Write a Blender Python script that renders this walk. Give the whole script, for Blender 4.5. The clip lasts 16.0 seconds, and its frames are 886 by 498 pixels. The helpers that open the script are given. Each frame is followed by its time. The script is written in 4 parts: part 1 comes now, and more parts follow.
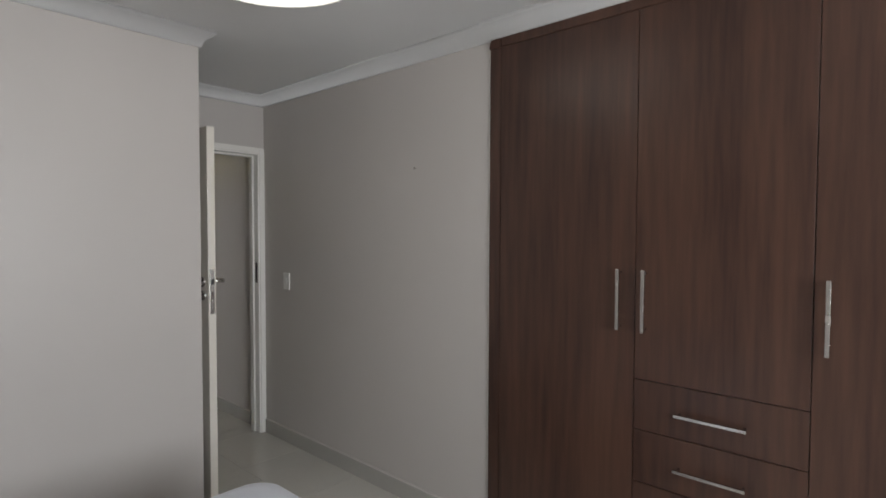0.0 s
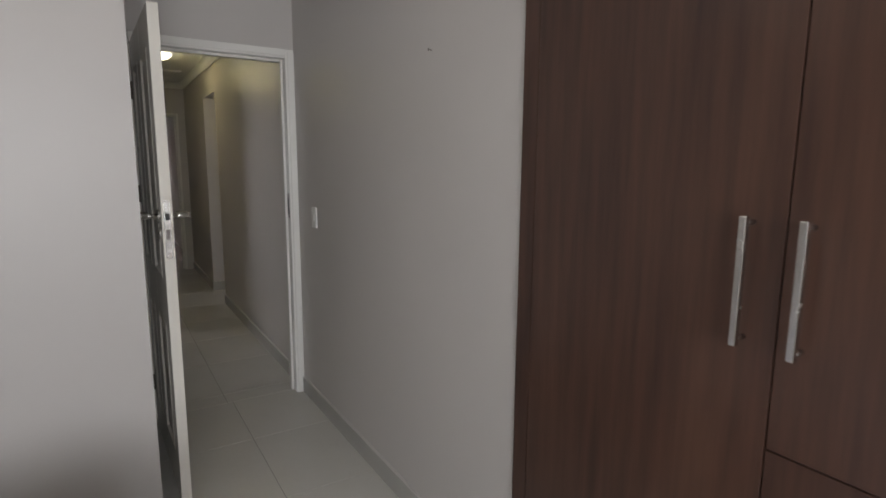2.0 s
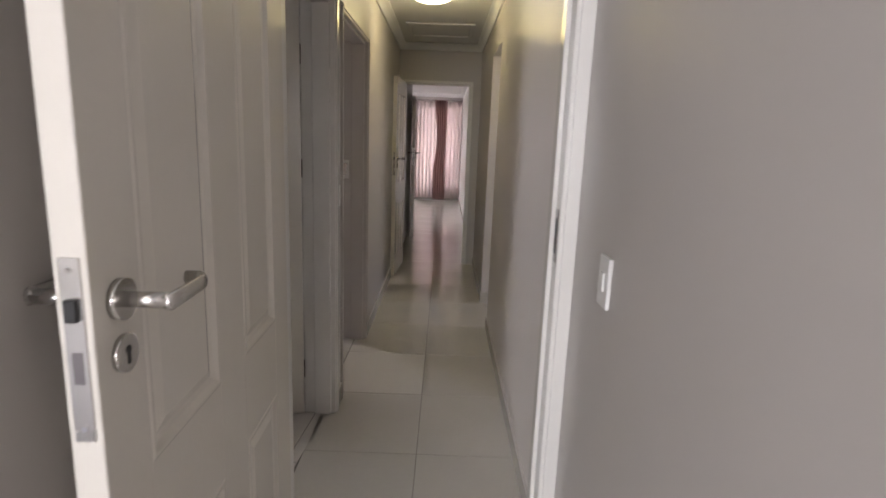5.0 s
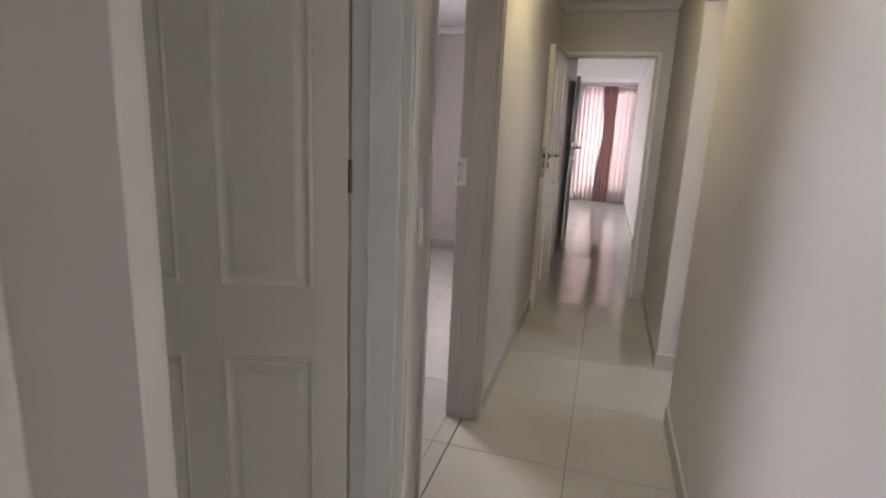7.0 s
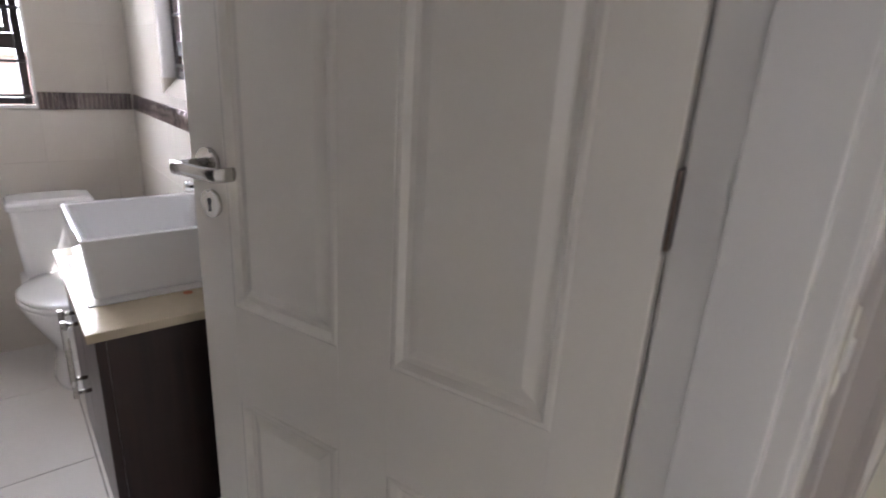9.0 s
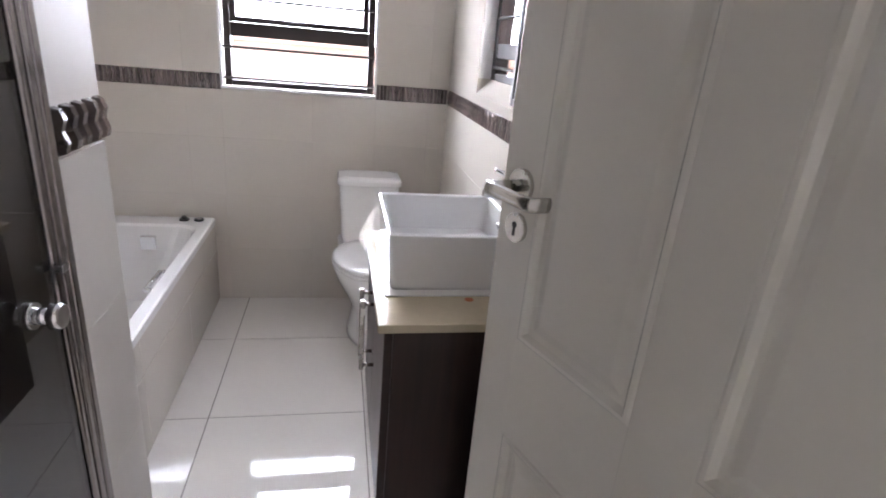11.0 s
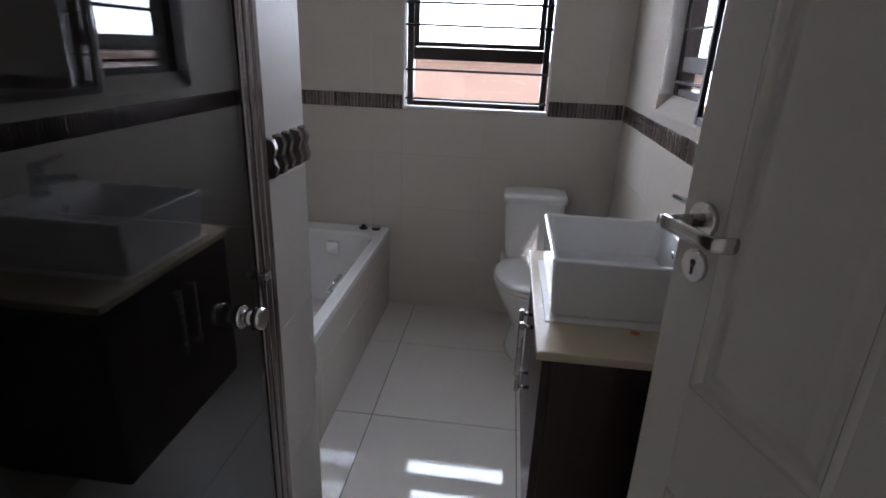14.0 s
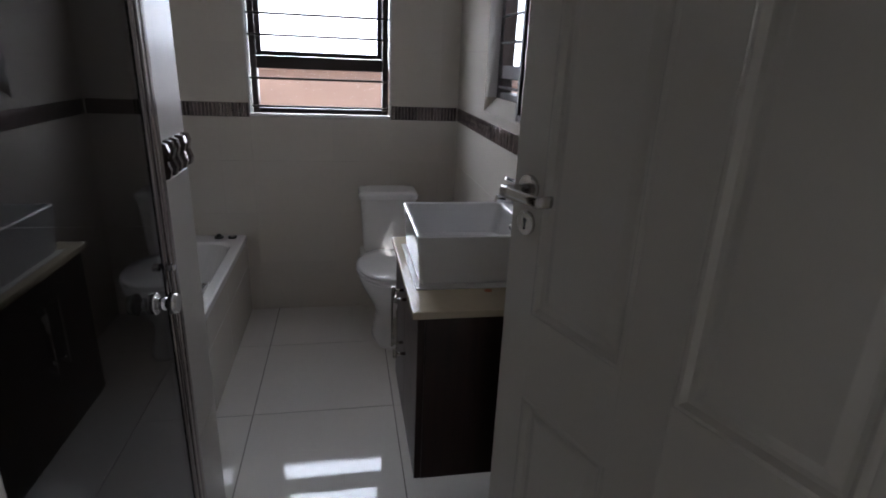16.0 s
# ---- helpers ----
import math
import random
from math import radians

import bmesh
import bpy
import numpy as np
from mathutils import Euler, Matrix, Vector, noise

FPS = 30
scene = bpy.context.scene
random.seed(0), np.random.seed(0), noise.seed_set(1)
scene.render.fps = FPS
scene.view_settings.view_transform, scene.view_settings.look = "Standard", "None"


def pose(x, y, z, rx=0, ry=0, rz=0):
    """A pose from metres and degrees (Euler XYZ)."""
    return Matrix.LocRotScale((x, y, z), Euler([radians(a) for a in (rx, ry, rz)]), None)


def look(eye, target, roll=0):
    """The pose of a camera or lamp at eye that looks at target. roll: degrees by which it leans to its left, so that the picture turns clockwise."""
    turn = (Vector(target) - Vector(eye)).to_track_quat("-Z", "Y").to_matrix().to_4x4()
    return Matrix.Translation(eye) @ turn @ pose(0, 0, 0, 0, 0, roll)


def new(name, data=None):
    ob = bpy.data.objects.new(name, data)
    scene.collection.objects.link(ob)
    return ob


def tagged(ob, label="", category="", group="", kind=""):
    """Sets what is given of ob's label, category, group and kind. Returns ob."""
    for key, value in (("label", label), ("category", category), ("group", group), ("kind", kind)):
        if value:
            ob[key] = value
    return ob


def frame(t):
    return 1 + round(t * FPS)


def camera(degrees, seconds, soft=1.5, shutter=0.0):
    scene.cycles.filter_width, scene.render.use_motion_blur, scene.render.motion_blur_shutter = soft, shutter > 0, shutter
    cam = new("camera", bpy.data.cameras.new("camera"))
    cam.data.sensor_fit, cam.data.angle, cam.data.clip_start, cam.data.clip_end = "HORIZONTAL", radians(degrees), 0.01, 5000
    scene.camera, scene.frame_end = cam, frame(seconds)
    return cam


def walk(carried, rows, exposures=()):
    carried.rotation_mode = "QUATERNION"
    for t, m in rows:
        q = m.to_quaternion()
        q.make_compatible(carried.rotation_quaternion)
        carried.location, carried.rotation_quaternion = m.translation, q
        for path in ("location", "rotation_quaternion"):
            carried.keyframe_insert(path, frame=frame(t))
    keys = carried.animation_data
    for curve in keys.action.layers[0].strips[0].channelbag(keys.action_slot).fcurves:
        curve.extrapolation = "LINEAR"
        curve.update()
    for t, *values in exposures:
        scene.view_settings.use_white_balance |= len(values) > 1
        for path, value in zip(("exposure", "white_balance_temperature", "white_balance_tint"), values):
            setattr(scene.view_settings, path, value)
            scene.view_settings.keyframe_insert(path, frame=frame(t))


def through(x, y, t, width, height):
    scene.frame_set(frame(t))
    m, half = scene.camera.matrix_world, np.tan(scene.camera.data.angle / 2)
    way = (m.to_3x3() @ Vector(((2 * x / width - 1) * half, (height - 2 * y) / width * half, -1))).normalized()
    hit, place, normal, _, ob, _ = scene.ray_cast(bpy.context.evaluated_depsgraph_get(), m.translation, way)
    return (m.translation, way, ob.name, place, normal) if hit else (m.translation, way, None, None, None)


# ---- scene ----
cam = camera(78.3, 16.0, soft=1.7, shutter=0.3)
EXPOSURES = [(0.0, -0.42, 6650, 11), (2.5, -0.34, 6650, 13), (3.5, 0.28, 6650, 15), (4.0, 0.32, 6750, 17), (6.5, 1.24, 6500, 19), (7.5, 1.36, 6350, 18), (8.5, 1.62, 6200, 18), (9.5, 1.72, 6150, 20), (10.0, 1.92, 6150, 20), (12.5, 1.2, 5950, 16), (13.5, 0.62, 5900, 16), (14.5, 0.0, 5850, 15), (15.5, -0.33, 5900, 15), (16.0, -0.2, 5950, 15)]
PATH = [
    (0, (-0.279, 0.303, 1.507), (1.196, 1.652, 1.434), 0.2),
    (0.5, (-0.069, 0.391, 1.462), (1.375, 1.766, 1.312), 0.4),
    (1, (0.206, 0.495, 1.436), (1.561, 1.95, 1.221), 0.5),
    (1.5, (0.514, 0.572, 1.454), (1.736, 2.132, 1.181), 0.3),
    (2, (0.776, 0.696, 1.441), (1.825, 2.371, 1.133), 0.4),
    (2.5, (0.993, 0.887, 1.449), (1.881, 2.648, 1.115), 0.7),
    (3, (1.197, 1.127, 1.463), (1.873, 2.976, 1.108), 1.0),
    (3.5, (1.329, 1.418, 1.451), (1.785, 3.33, 1.079), 1.2),
    (4, (1.421, 1.751, 1.455), (1.697, 3.695, 1.074), 1.5),
    (6.5, (1.381, 3.524, 1.413), (1.007, 5.44, 0.982), 2.7),
    (7, (1.366, 3.813, 1.418), (0.822, 5.686, 0.975), 2.6),
    (7.5, (1.308, 4.071, 1.395), (0.574, 5.873, 0.933), 2.5),
    (8, (1.201, 4.298, 1.384), (0.271, 5.997, 0.886), 3.0),
    (8.5, (1.084, 4.442, 1.379), (-0.065, 5.987, 0.838), 3.5),
    (9, (0.964, 4.548, 1.404), (-0.403, 5.868, 0.78), 3.4),
    (9.5, (0.88, 4.584, 1.405), (-0.675, 5.659, 0.753), 3.7),
    (10, (0.821, 4.613, 1.407), (-0.853, 5.465, 0.721), 2.8),
    (10.2, (0.825, 4.598, 1.413), (-0.879, 5.388, 0.725), 3.6),
    (12.5, (0.744, 4.531, 1.439), (-1.124, 4.571, 0.726), 2.7),
    (13, (0.751, 4.532, 1.444), (-1.119, 4.507, 0.735), 2.4),
    (13.5, (0.761, 4.54, 1.445), (-1.111, 4.479, 0.744), 2.3),
    (14, (0.791, 4.545, 1.455), (-1.082, 4.473, 0.757), 2.3),
    (14.5, (0.841, 4.539, 1.461), (-1.036, 4.472, 0.772), 2.3),
    (15, (0.902, 4.515, 1.463), (-0.979, 4.557, 0.784), 2.6),
    (15.5, (0.948, 4.489, 1.466), (-0.918, 4.755, 0.798), 2.5),
    (16, (1.001, 4.464, 1.465), (-0.827, 4.943, 0.809), 2.4),
]
walk(cam, [(t, look(eye, target, roll)) for t, eye, target, roll in PATH], EXPOSURES)

# ---- world and light ----
world = bpy.data.worlds.new("sky")
scene.world = world
world.use_nodes = True
wn = world.node_tree.nodes
sky = wn.new("ShaderNodeTexSky")
sky.sky_type = "NISHITA"
sky.sun_disc = False
sky.sun_elevation, sky.sun_rotation = radians(60), radians(50)
world.node_tree.links.new(sky.outputs[0], wn["Background"].inputs[0])
wn["Background"].inputs[1].default_value = 0.15


def lamp(name, kind, place, target, watts, colour, size=1.0, size_y=None):
    data = bpy.data.lights.new(name, kind)
    data.energy, data.color = watts, colour
    if kind == "AREA":
        data.shape, data.size, data.size_y = "RECTANGLE", size, size_y or size
    elif kind == "POINT":
        data.shadow_soft_size = size
    ob = new(name, data)
    ob.matrix_world = look(place, target)
    return ob


sun = lamp("sun", "SUN", (5, 4, 11), (0, 0, 0), 4.0, (1.0, 0.95, 0.88))
sun.data.angle = radians(0.5)
lamp("bedroom_window_light", "AREA", (0.1, -1.88, 1.50), (0.1, 3.0, 0.55), 114, (0.90, 0.95, 1.0), 1.9, 1.25)
lamp("corridor_lamp_light", "POINT", (1.28, 6.60, 2.27), (1.28, 6.6, 0), 3.1, (1.0, 0.87, 0.38), 0.08)
lamp("bathroom_window_light", "AREA", (-2.32, 4.58, 1.60), (0.0, 4.42, 0.75), 12, (0.94, 0.97, 1.0), 0.72, 0.85)
# fill for the far room, set in an unseen opening added to its west wall
lamp("far_side_window_light", "AREA", (-2.26, 13.4, 1.5), (1.5, 13.6, 1.2), 3, (1.0, 0.93, 0.91), 1.9, 1.15)
# added lamp that brightens the second room through an assumed, unseen opening
lamp("second_room_window_light", "AREA", (-0.80, 7.6, 1.6), (0.7, 7.9, 1.0), 9, (0.98, 0.93, 1.0), 0.9, 0.95)
lamp("side_room_window_light", "AREA", (4.25, 6.9, 1.5), (1.9, 6.9, 1.2), 5.5, (1.0, 0.95, 0.92), 1.4, 1.2)

# ---- materials ----


def material(name, colour, rough=0.5, metal=0.0, vary=0.06, scale=6.0, fine=60.0, bump=0.15, depth=0.002, coat=0.0, random_piece=0.0, spec=0.5):
    m = bpy.data.materials.new(name)
    m.use_nodes = True
    t = m.node_tree
    b = t.nodes["Principled BSDF"]
    co = t.nodes.new("ShaderNodeTexCoord")
    n1, n2 = t.nodes.new("ShaderNodeTexNoise"), t.nodes.new("ShaderNodeTexNoise")
    for n, sc in ((n1, scale), (n2, fine)):
        n.inputs["Scale"].default_value, n.inputs["Detail"].default_value = sc, 4.0
        t.links.new(co.outputs["Object"], n.inputs["Vector"])
    mix = t.nodes.new("ShaderNodeMath")
    mix.operation = "MULTIPLY_ADD"
    mix.inputs[1].default_value = 0.3
    t.links.new(n2.outputs[0], mix.inputs[0])
    t.links.new(n1.outputs[0], mix.inputs[2])
    rng = t.nodes.new("ShaderNodeMapRange")
    rng.inputs["From Min"].default_value, rng.inputs["From Max"].default_value = 0.35, 0.95
    rng.inputs["To Min"].default_value, rng.inputs["To Max"].default_value = 1 - vary, 1 + vary
    t.links.new(mix.outputs[0], rng.inputs["Value"])
    val = rng.outputs[0]
    if random_piece:
        info = t.nodes.new("ShaderNodeObjectInfo")
        r2 = t.nodes.new("ShaderNodeMapRange")
        r2.inputs["To Min"].default_value, r2.inputs["To Max"].default_value = 1 - random_piece, 1 + random_piece
        t.links.new(info.outputs["Random"], r2.inputs["Value"])
        mul = t.nodes.new("ShaderNodeMath")
        mul.operation = "MULTIPLY"
        t.links.new(val, mul.inputs[0])
        t.links.new(r2.outputs[0], mul.inputs[1])
        val = mul.outputs[0]
    tint = t.nodes.new("ShaderNodeVectorMath")
    tint.operation = "SCALE"
    tint.inputs[0].default_value = colour
    t.links.new(val, tint.inputs["Scale"])
    t.links.new(tint.outputs[0], b.inputs["Base Color"])
    rr = t.nodes.new("ShaderNodeMapRange")
    rr.inputs["To Min"].default_value, rr.inputs["To Max"].default_value = rough * 0.8, min(1, rough * 1.2)
    t.links.new(n1.outputs[0], rr.inputs["Value"])
    t.links.new(rr.outputs[0], b.inputs["Roughness"])
    b.inputs["Metallic"].default_value = metal
    b.inputs["Specular IOR Level"].default_value = spec
    b.inputs["Coat Weight"].default_value = coat
    b.inputs["Coat Roughness"].default_value = 0.05
    if bump:
        bp = t.nodes.new("ShaderNodeBump")
        bp.inputs["Strength"].default_value, bp.inputs["Distance"].default_value = bump, depth
        t.links.new(n2.outputs[0], bp.inputs["Height"])
        t.links.new(bp.outputs[0], b.inputs["Normal"])
    return m


def wood(name, dark, light, rough, along=(9.0, 9.0, 0.55)):
    m = material(name, dark, rough, 0, 0.1, bump=0)
    t = m.node_tree
    b = t.nodes["Principled BSDF"]
    co = t.nodes.new("ShaderNodeTexCoord")
    mp = t.nodes.new("ShaderNodeMapping")
    mp.inputs["Scale"].default_value = along
    t.links.new(co.outputs["Object"], mp.inputs[0])
    info = t.nodes.new("ShaderNodeObjectInfo")
    off = t.nodes.new("ShaderNodeVectorMath")
    off.operation = "MULTIPLY_ADD"
    off.inputs[1].default_value = (7.0, 7.0, 7.0)
    t.links.new(info.outputs["Random"], off.inputs[0])
    t.links.new(mp.outputs[0], off.inputs[2])
    streak, broad = t.nodes.new("ShaderNodeTexNoise"), t.nodes.new("ShaderNodeTexNoise")
    streak.inputs["Scale"].default_value, streak.inputs["Detail"].default_value, streak.inputs["Roughness"].default_value = 5.5, 8.0, 0.6
    broad.inputs["Scale"].default_value, broad.inputs["Detail"].default_value, broad.inputs["Distortion"].default_value = 0.8, 3.0, 0.8
    for n in (streak, broad):
        t.links.new(off.outputs[0], n.inputs["Vector"])
    add = t.nodes.new("ShaderNodeMath")
    add.operation = "ADD"
    t.links.new(streak.outputs[0], add.inputs[0])
    t.links.new(broad.outputs[0], add.inputs[1])
    ramp = t.nodes.new("ShaderNodeMapRange")
    ramp.inputs["From Min"].default_value, ramp.inputs["From Max"].default_value = 0.7, 1.3
    t.links.new(add.outputs[0], ramp.inputs["Value"])
    mix = t.nodes.new("ShaderNodeMix")
    mix.data_type = "RGBA"
    mix.inputs["A"].default_value, mix.inputs["B"].default_value = (*dark, 1), (*light, 1)
    t.links.new(ramp.outputs[0], mix.inputs["Factor"])
    t.links.new(mix.outputs["Result"], b.inputs["Base Color"])
    bp = t.nodes.new("ShaderNodeBump")
    bp.inputs["Strength"].default_value, bp.inputs["Distance"].default_value = 0.08, 0.001
    t.links.new(streak.outputs[0], bp.inputs["Height"])
    t.links.new(bp.outputs[0], b.inputs["Normal"])
    return m


def glowing(name, colour, strength):
    m = bpy.data.materials.new(name)
    m.use_nodes = True
    b = m.node_tree.nodes["Principled BSDF"]
    b.inputs["Base Color"].default_value = (*colour, 1)
    b.inputs["Emission Color"].default_value = (*colour, 1)
    b.inputs["Emission Strength"].default_value = strength
    return m


def glass(name, tint, normal_gloss):
    m = bpy.data.materials.new(name)
    m.use_nodes = True
    t = m.node_tree
    t.nodes.remove(t.nodes["Principled BSDF"])
    clear, gloss, mix, facing, power, scale = (t.nodes.new("ShaderNode" + k) for k in ("BsdfTransparent", "BsdfGlossy", "MixShader", "LayerWeight", "Math", "Math"))
    clear.inputs[0].default_value = (*tint, 1)
    gloss.inputs["Roughness"].default_value = 0.01
    power.operation, scale.operation = "POWER", "MULTIPLY_ADD"
    power.inputs[1].default_value = 5.0
    scale.inputs[1].default_value, scale.inputs[2].default_value = 1 - normal_gloss, normal_gloss
    t.links.new(facing.outputs["Facing"], power.inputs[0])
    t.links.new(power.outputs[0], scale.inputs[0])
    t.links.new(scale.outputs[0], mix.inputs[0])
    t.links.new(clear.outputs[0], mix.inputs[1])
    t.links.new(gloss.outputs[0], mix.inputs[2])
    t.links.new(mix.outputs[0], t.nodes["Material Output"].inputs[0])
    return m


def cloth(name, colour, through=0.5):
    m = material(name, colour, 0.9, 0, 0.08, 8, 220, 0.3)
    t = m.node_tree
    tr, mix = t.nodes.new("ShaderNodeBsdfTranslucent"), t.nodes.new("ShaderNodeMixShader")
    tr.inputs[0].default_value = (*colour, 1)
    mix.inputs[0].default_value = through
    t.links.new(t.nodes["Principled BSDF"].outputs[0], mix.inputs[1])
    t.links.new(tr.outputs[0], mix.inputs[2])
    t.links.new(mix.outputs[0], t.nodes["Material Output"].inputs[0])
    return m


PAINT = material("wall_paint", (0.545, 0.512, 0.485), 0.38, 0, 0.025, 1.6, 260, 0.06, 0.001, spec=0.35)
CEIL = material("ceiling_paint", (0.72, 0.72, 0.72), 0.7, 0, 0.02, 2, 200, 0.05)
GLOSS_WHITE = material("white_enamel", (0.80, 0.78, 0.74), 0.2, 0, 0.03, 3, 120, 0.05, 0.001)
DOOR_WHITE = material("door_enamel", (0.765, 0.725, 0.65), 0.18, 0, 0.03, 2, 90, 0.15, 0.001)
TILE = material("porcelain_tile", (0.57, 0.55, 0.505), 0.08, 0, 0.05, 2.2, 45, 0.02, 0.0006, random_piece=0.02)
SKIRT = material("skirting_tile", (0.44, 0.425, 0.39), 0.2, 0, 0.05, 3, 50, 0.03, 0.001)
GROUT = material("grout", (0.20, 0.185, 0.165), 0.9, 0, 0.1, 10, 150, 0.3)
BTILE = material("bathroom_floor_tile", (0.66, 0.63, 0.585), 0.03, 0, 0.04, 2.2, 45, 0.015, 0.0006, random_piece=0.02)
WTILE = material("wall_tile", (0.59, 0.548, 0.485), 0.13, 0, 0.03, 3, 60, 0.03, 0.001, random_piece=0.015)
# wall tile darkened and dulled to carry the shade on the partition's end
NIB_TILE = material("nib_tile_shaded", (0.47, 0.435, 0.39), 0.35, 0, 0.04, 3, 60, 0.03, 0.001)
WGROUT = material("wall_grout", (0.58, 0.538, 0.475), 0.45, 0, 0.06, 10, 150, 0.2)
WOOD = wood("dark_walnut", (0.038, 0.017, 0.012), (0.094, 0.045, 0.029), 0.34, (7.0, 7.0, 0.45))
WOOD_DARK = wood("wenge", (0.012, 0.006, 0.006), (0.04, 0.018, 0.016), 0.35)
STEEL = material("brushed_steel", (0.62, 0.60, 0.57), 0.26, 1.0, 0.05, 20, 300, 0.05, 0.0005)
CHROME = material("chrome", (0.75, 0.75, 0.76), 0.07, 1.0, 0.03, 10, 100, 0)
BRONZE = material("aged_bronze", (0.10, 0.075, 0.06), 0.35, 0.8, 0.2, 15, 100, 0.1)
ALU = material("dark_aluminium", (0.028, 0.020, 0.018), 0.4, 0.3, 0.1, 12, 200, 0.05)
SHOWER_FRAME = material("shower_frame", (0.30, 0.275, 0.27), 0.16, 1.0, 0.12, 6, 90, 0.08, 0.001)
CERAMIC = material("ceramic", (0.80, 0.79, 0.78), 0.08, 0, 0.02, 4, 80, 0.02, 0.0005, coat=0.3)
STONE = material("cream_stone", (0.62, 0.53, 0.38), 0.25, 0, 0.06, 25, 250, 0.03, 0.0006)
PLASTIC = material("white_plastic", (0.78, 0.77, 0.74), 0.3, 0, 0.02, 10, 100, 0.03, 0.0005)
BLACK = material("black_rubber", (0.02, 0.02, 0.02), 0.5, 0, 0.1, 20, 100, 0.1)
BEDDING = material("white_bedding", (0.78, 0.80, 0.86), 0.85, 0, 0.04, 5, 180, 0.4, 0.003)
BASE_FABRIC = material("bed_base_fabric", (0.25, 0.22, 0.2), 0.9, 0, 0.1, 6, 200, 0.4, 0.002)
MOSAIC = material("mosaic_dark", (0.19, 0.155, 0.15), 0.10, 0.7, 0.3, 30, 200, 0.15, 0.001, random_piece=0.6)
MOSAIC_BASE = material("mosaic_mortar", (0.28, 0.25, 0.23), 0.8, 0, 0.1, 30, 200, 0.2)
MIRROR = material("mirror", (0.9, 0.9, 0.9), 0.01, 1.0, 0, bump=0)
PANE = glass("window_glass", (0.95, 0.96, 0.97), 0.04)
SHOWER_GLASS = glass("grey_shower_glass", (0.42, 0.42, 0.43), 0.115)
SHEER = cloth("sheer_curtain", (0.80, 0.72, 0.70), 0.55)
DRAPE = cloth("dusky_drape", (0.42, 0.26, 0.24), 0.35)
LIGHT_ON = glowing("lamp_glass", (1.0, 0.97, 0.90), 1.7)
LIGHT_WARM = glowing("warm_lamp_glass", (1.0, 0.95, 0.72), 5.0)
PLASTER_OUT = material("peach_plaster", (0.62, 0.42, 0.33), 0.85, 0, 0.1, 2, 60, 0.3, 0.004)
GROUND = material("paving", (0.3, 0.27, 0.24), 0.9, 0, 0.15, 1, 30, 0.4, 0.005)

# ---- mesh helpers ----


def mesh_object(name, bm, mat, parent=None, label="", smooth=False):
    bmesh.ops.recalc_face_normals(bm, faces=bm.faces)
    me = bpy.data.meshes.new(name)
    bm.to_mesh(me)
    bm.free()
    me.materials.append(mat)
    if smooth:
        me.polygons.foreach_set("use_smooth", [True] * len(me.polygons))
    ob = new(name, me)
    if parent:
        ob.parent = parent
    if label:
        ob["label"] = label
    return ob


def part(name, bm, mat, parent, label="", smooth=False):
    return mesh_object(name, bm, mat, parent, label, smooth)


def thing(name, m, label, category, group="", kind=""):
    ob = new(name)
    ob.empty_display_size = 0.05
    ob.matrix_basis = m
    return tagged(ob, label, category, group, kind)


def box(x0, x1, y0, y1, z0, z1, bevel=0.0, segs=2, bm=None):
    own = bm is None
    b = bmesh.new()
    bmesh.ops.create_cube(b, size=1)
    for v in b.verts:
        v.co = Vector(((x0 + x1) / 2 + v.co.x * (x1 - x0), (y0 + y1) / 2 + v.co.y * (y1 - y0), (z0 + z1) / 2 + v.co.z * (z1 - z0)))
    if bevel:
        bmesh.ops.bevel(b, geom=b.edges[:], offset=bevel, segments=segs, affect="EDGES", profile=0.5)
    if own:
        return b
    tmp = bpy.data.meshes.new("tmp")
    b.to_mesh(tmp)
    b.free()
    bm.from_mesh(tmp)
    bpy.data.meshes.remove(tmp)
    return bm


def rod(p0, p1, r, segs=16, r2=None):
    b = bmesh.new()
    p0, p1 = Vector(p0), Vector(p1)
    d = p1 - p0
    m = Matrix.Translation((p0 + p1) / 2) @ d.to_track_quat("Z", "Y").to_matrix().to_4x4()
    bmesh.ops.create_cone(b, cap_ends=True, segments=segs, radius1=r, radius2=r if r2 is None else r2, depth=d.length, matrix=m)
    for f in b.faces:
        f.smooth = len(f.verts) == 4
    return b


def loft(rings, cap0=True, cap1=True, closed=True):
    b = bmesh.new()
    vs = [[b.verts.new(p) for p in ring] for ring in rings]
    n = len(vs[0])
    for a, c in zip(vs, vs[1:]):
        for i in range(n if closed else n - 1):
            b.faces.new((a[i], a[(i + 1) % n], c[(i + 1) % n], c[i]))
    if cap0:
        b.faces.new(vs[0])
    if cap1:
        b.faces.new(vs[-1])
    return b


def rounded(cx, cy, w, d, r, z, n=6):
    """A rounded rectangle ring."""
    out = []
    for k, (sx, sy) in enumerate(((1, 1), (-1, 1), (-1, -1), (1, -1))):
        for i in range(n + 1):
            a = math.pi / 2 * (k + i / n)
            out.append((cx + sx * (w / 2 - r) + r * math.cos(a), cy + sy * (d / 2 - r) + r * math.sin(a), z))
    return out


def oval(cx, cy, a, b, z, n=32, egg=0.0):
    out = []
    for i in range(n):
        t = 2 * math.pi * i / n
        x = math.cos(t)
        out.append((cx + a * x, cy + b * math.sin(t) * (1 - egg * x), z))
    return out


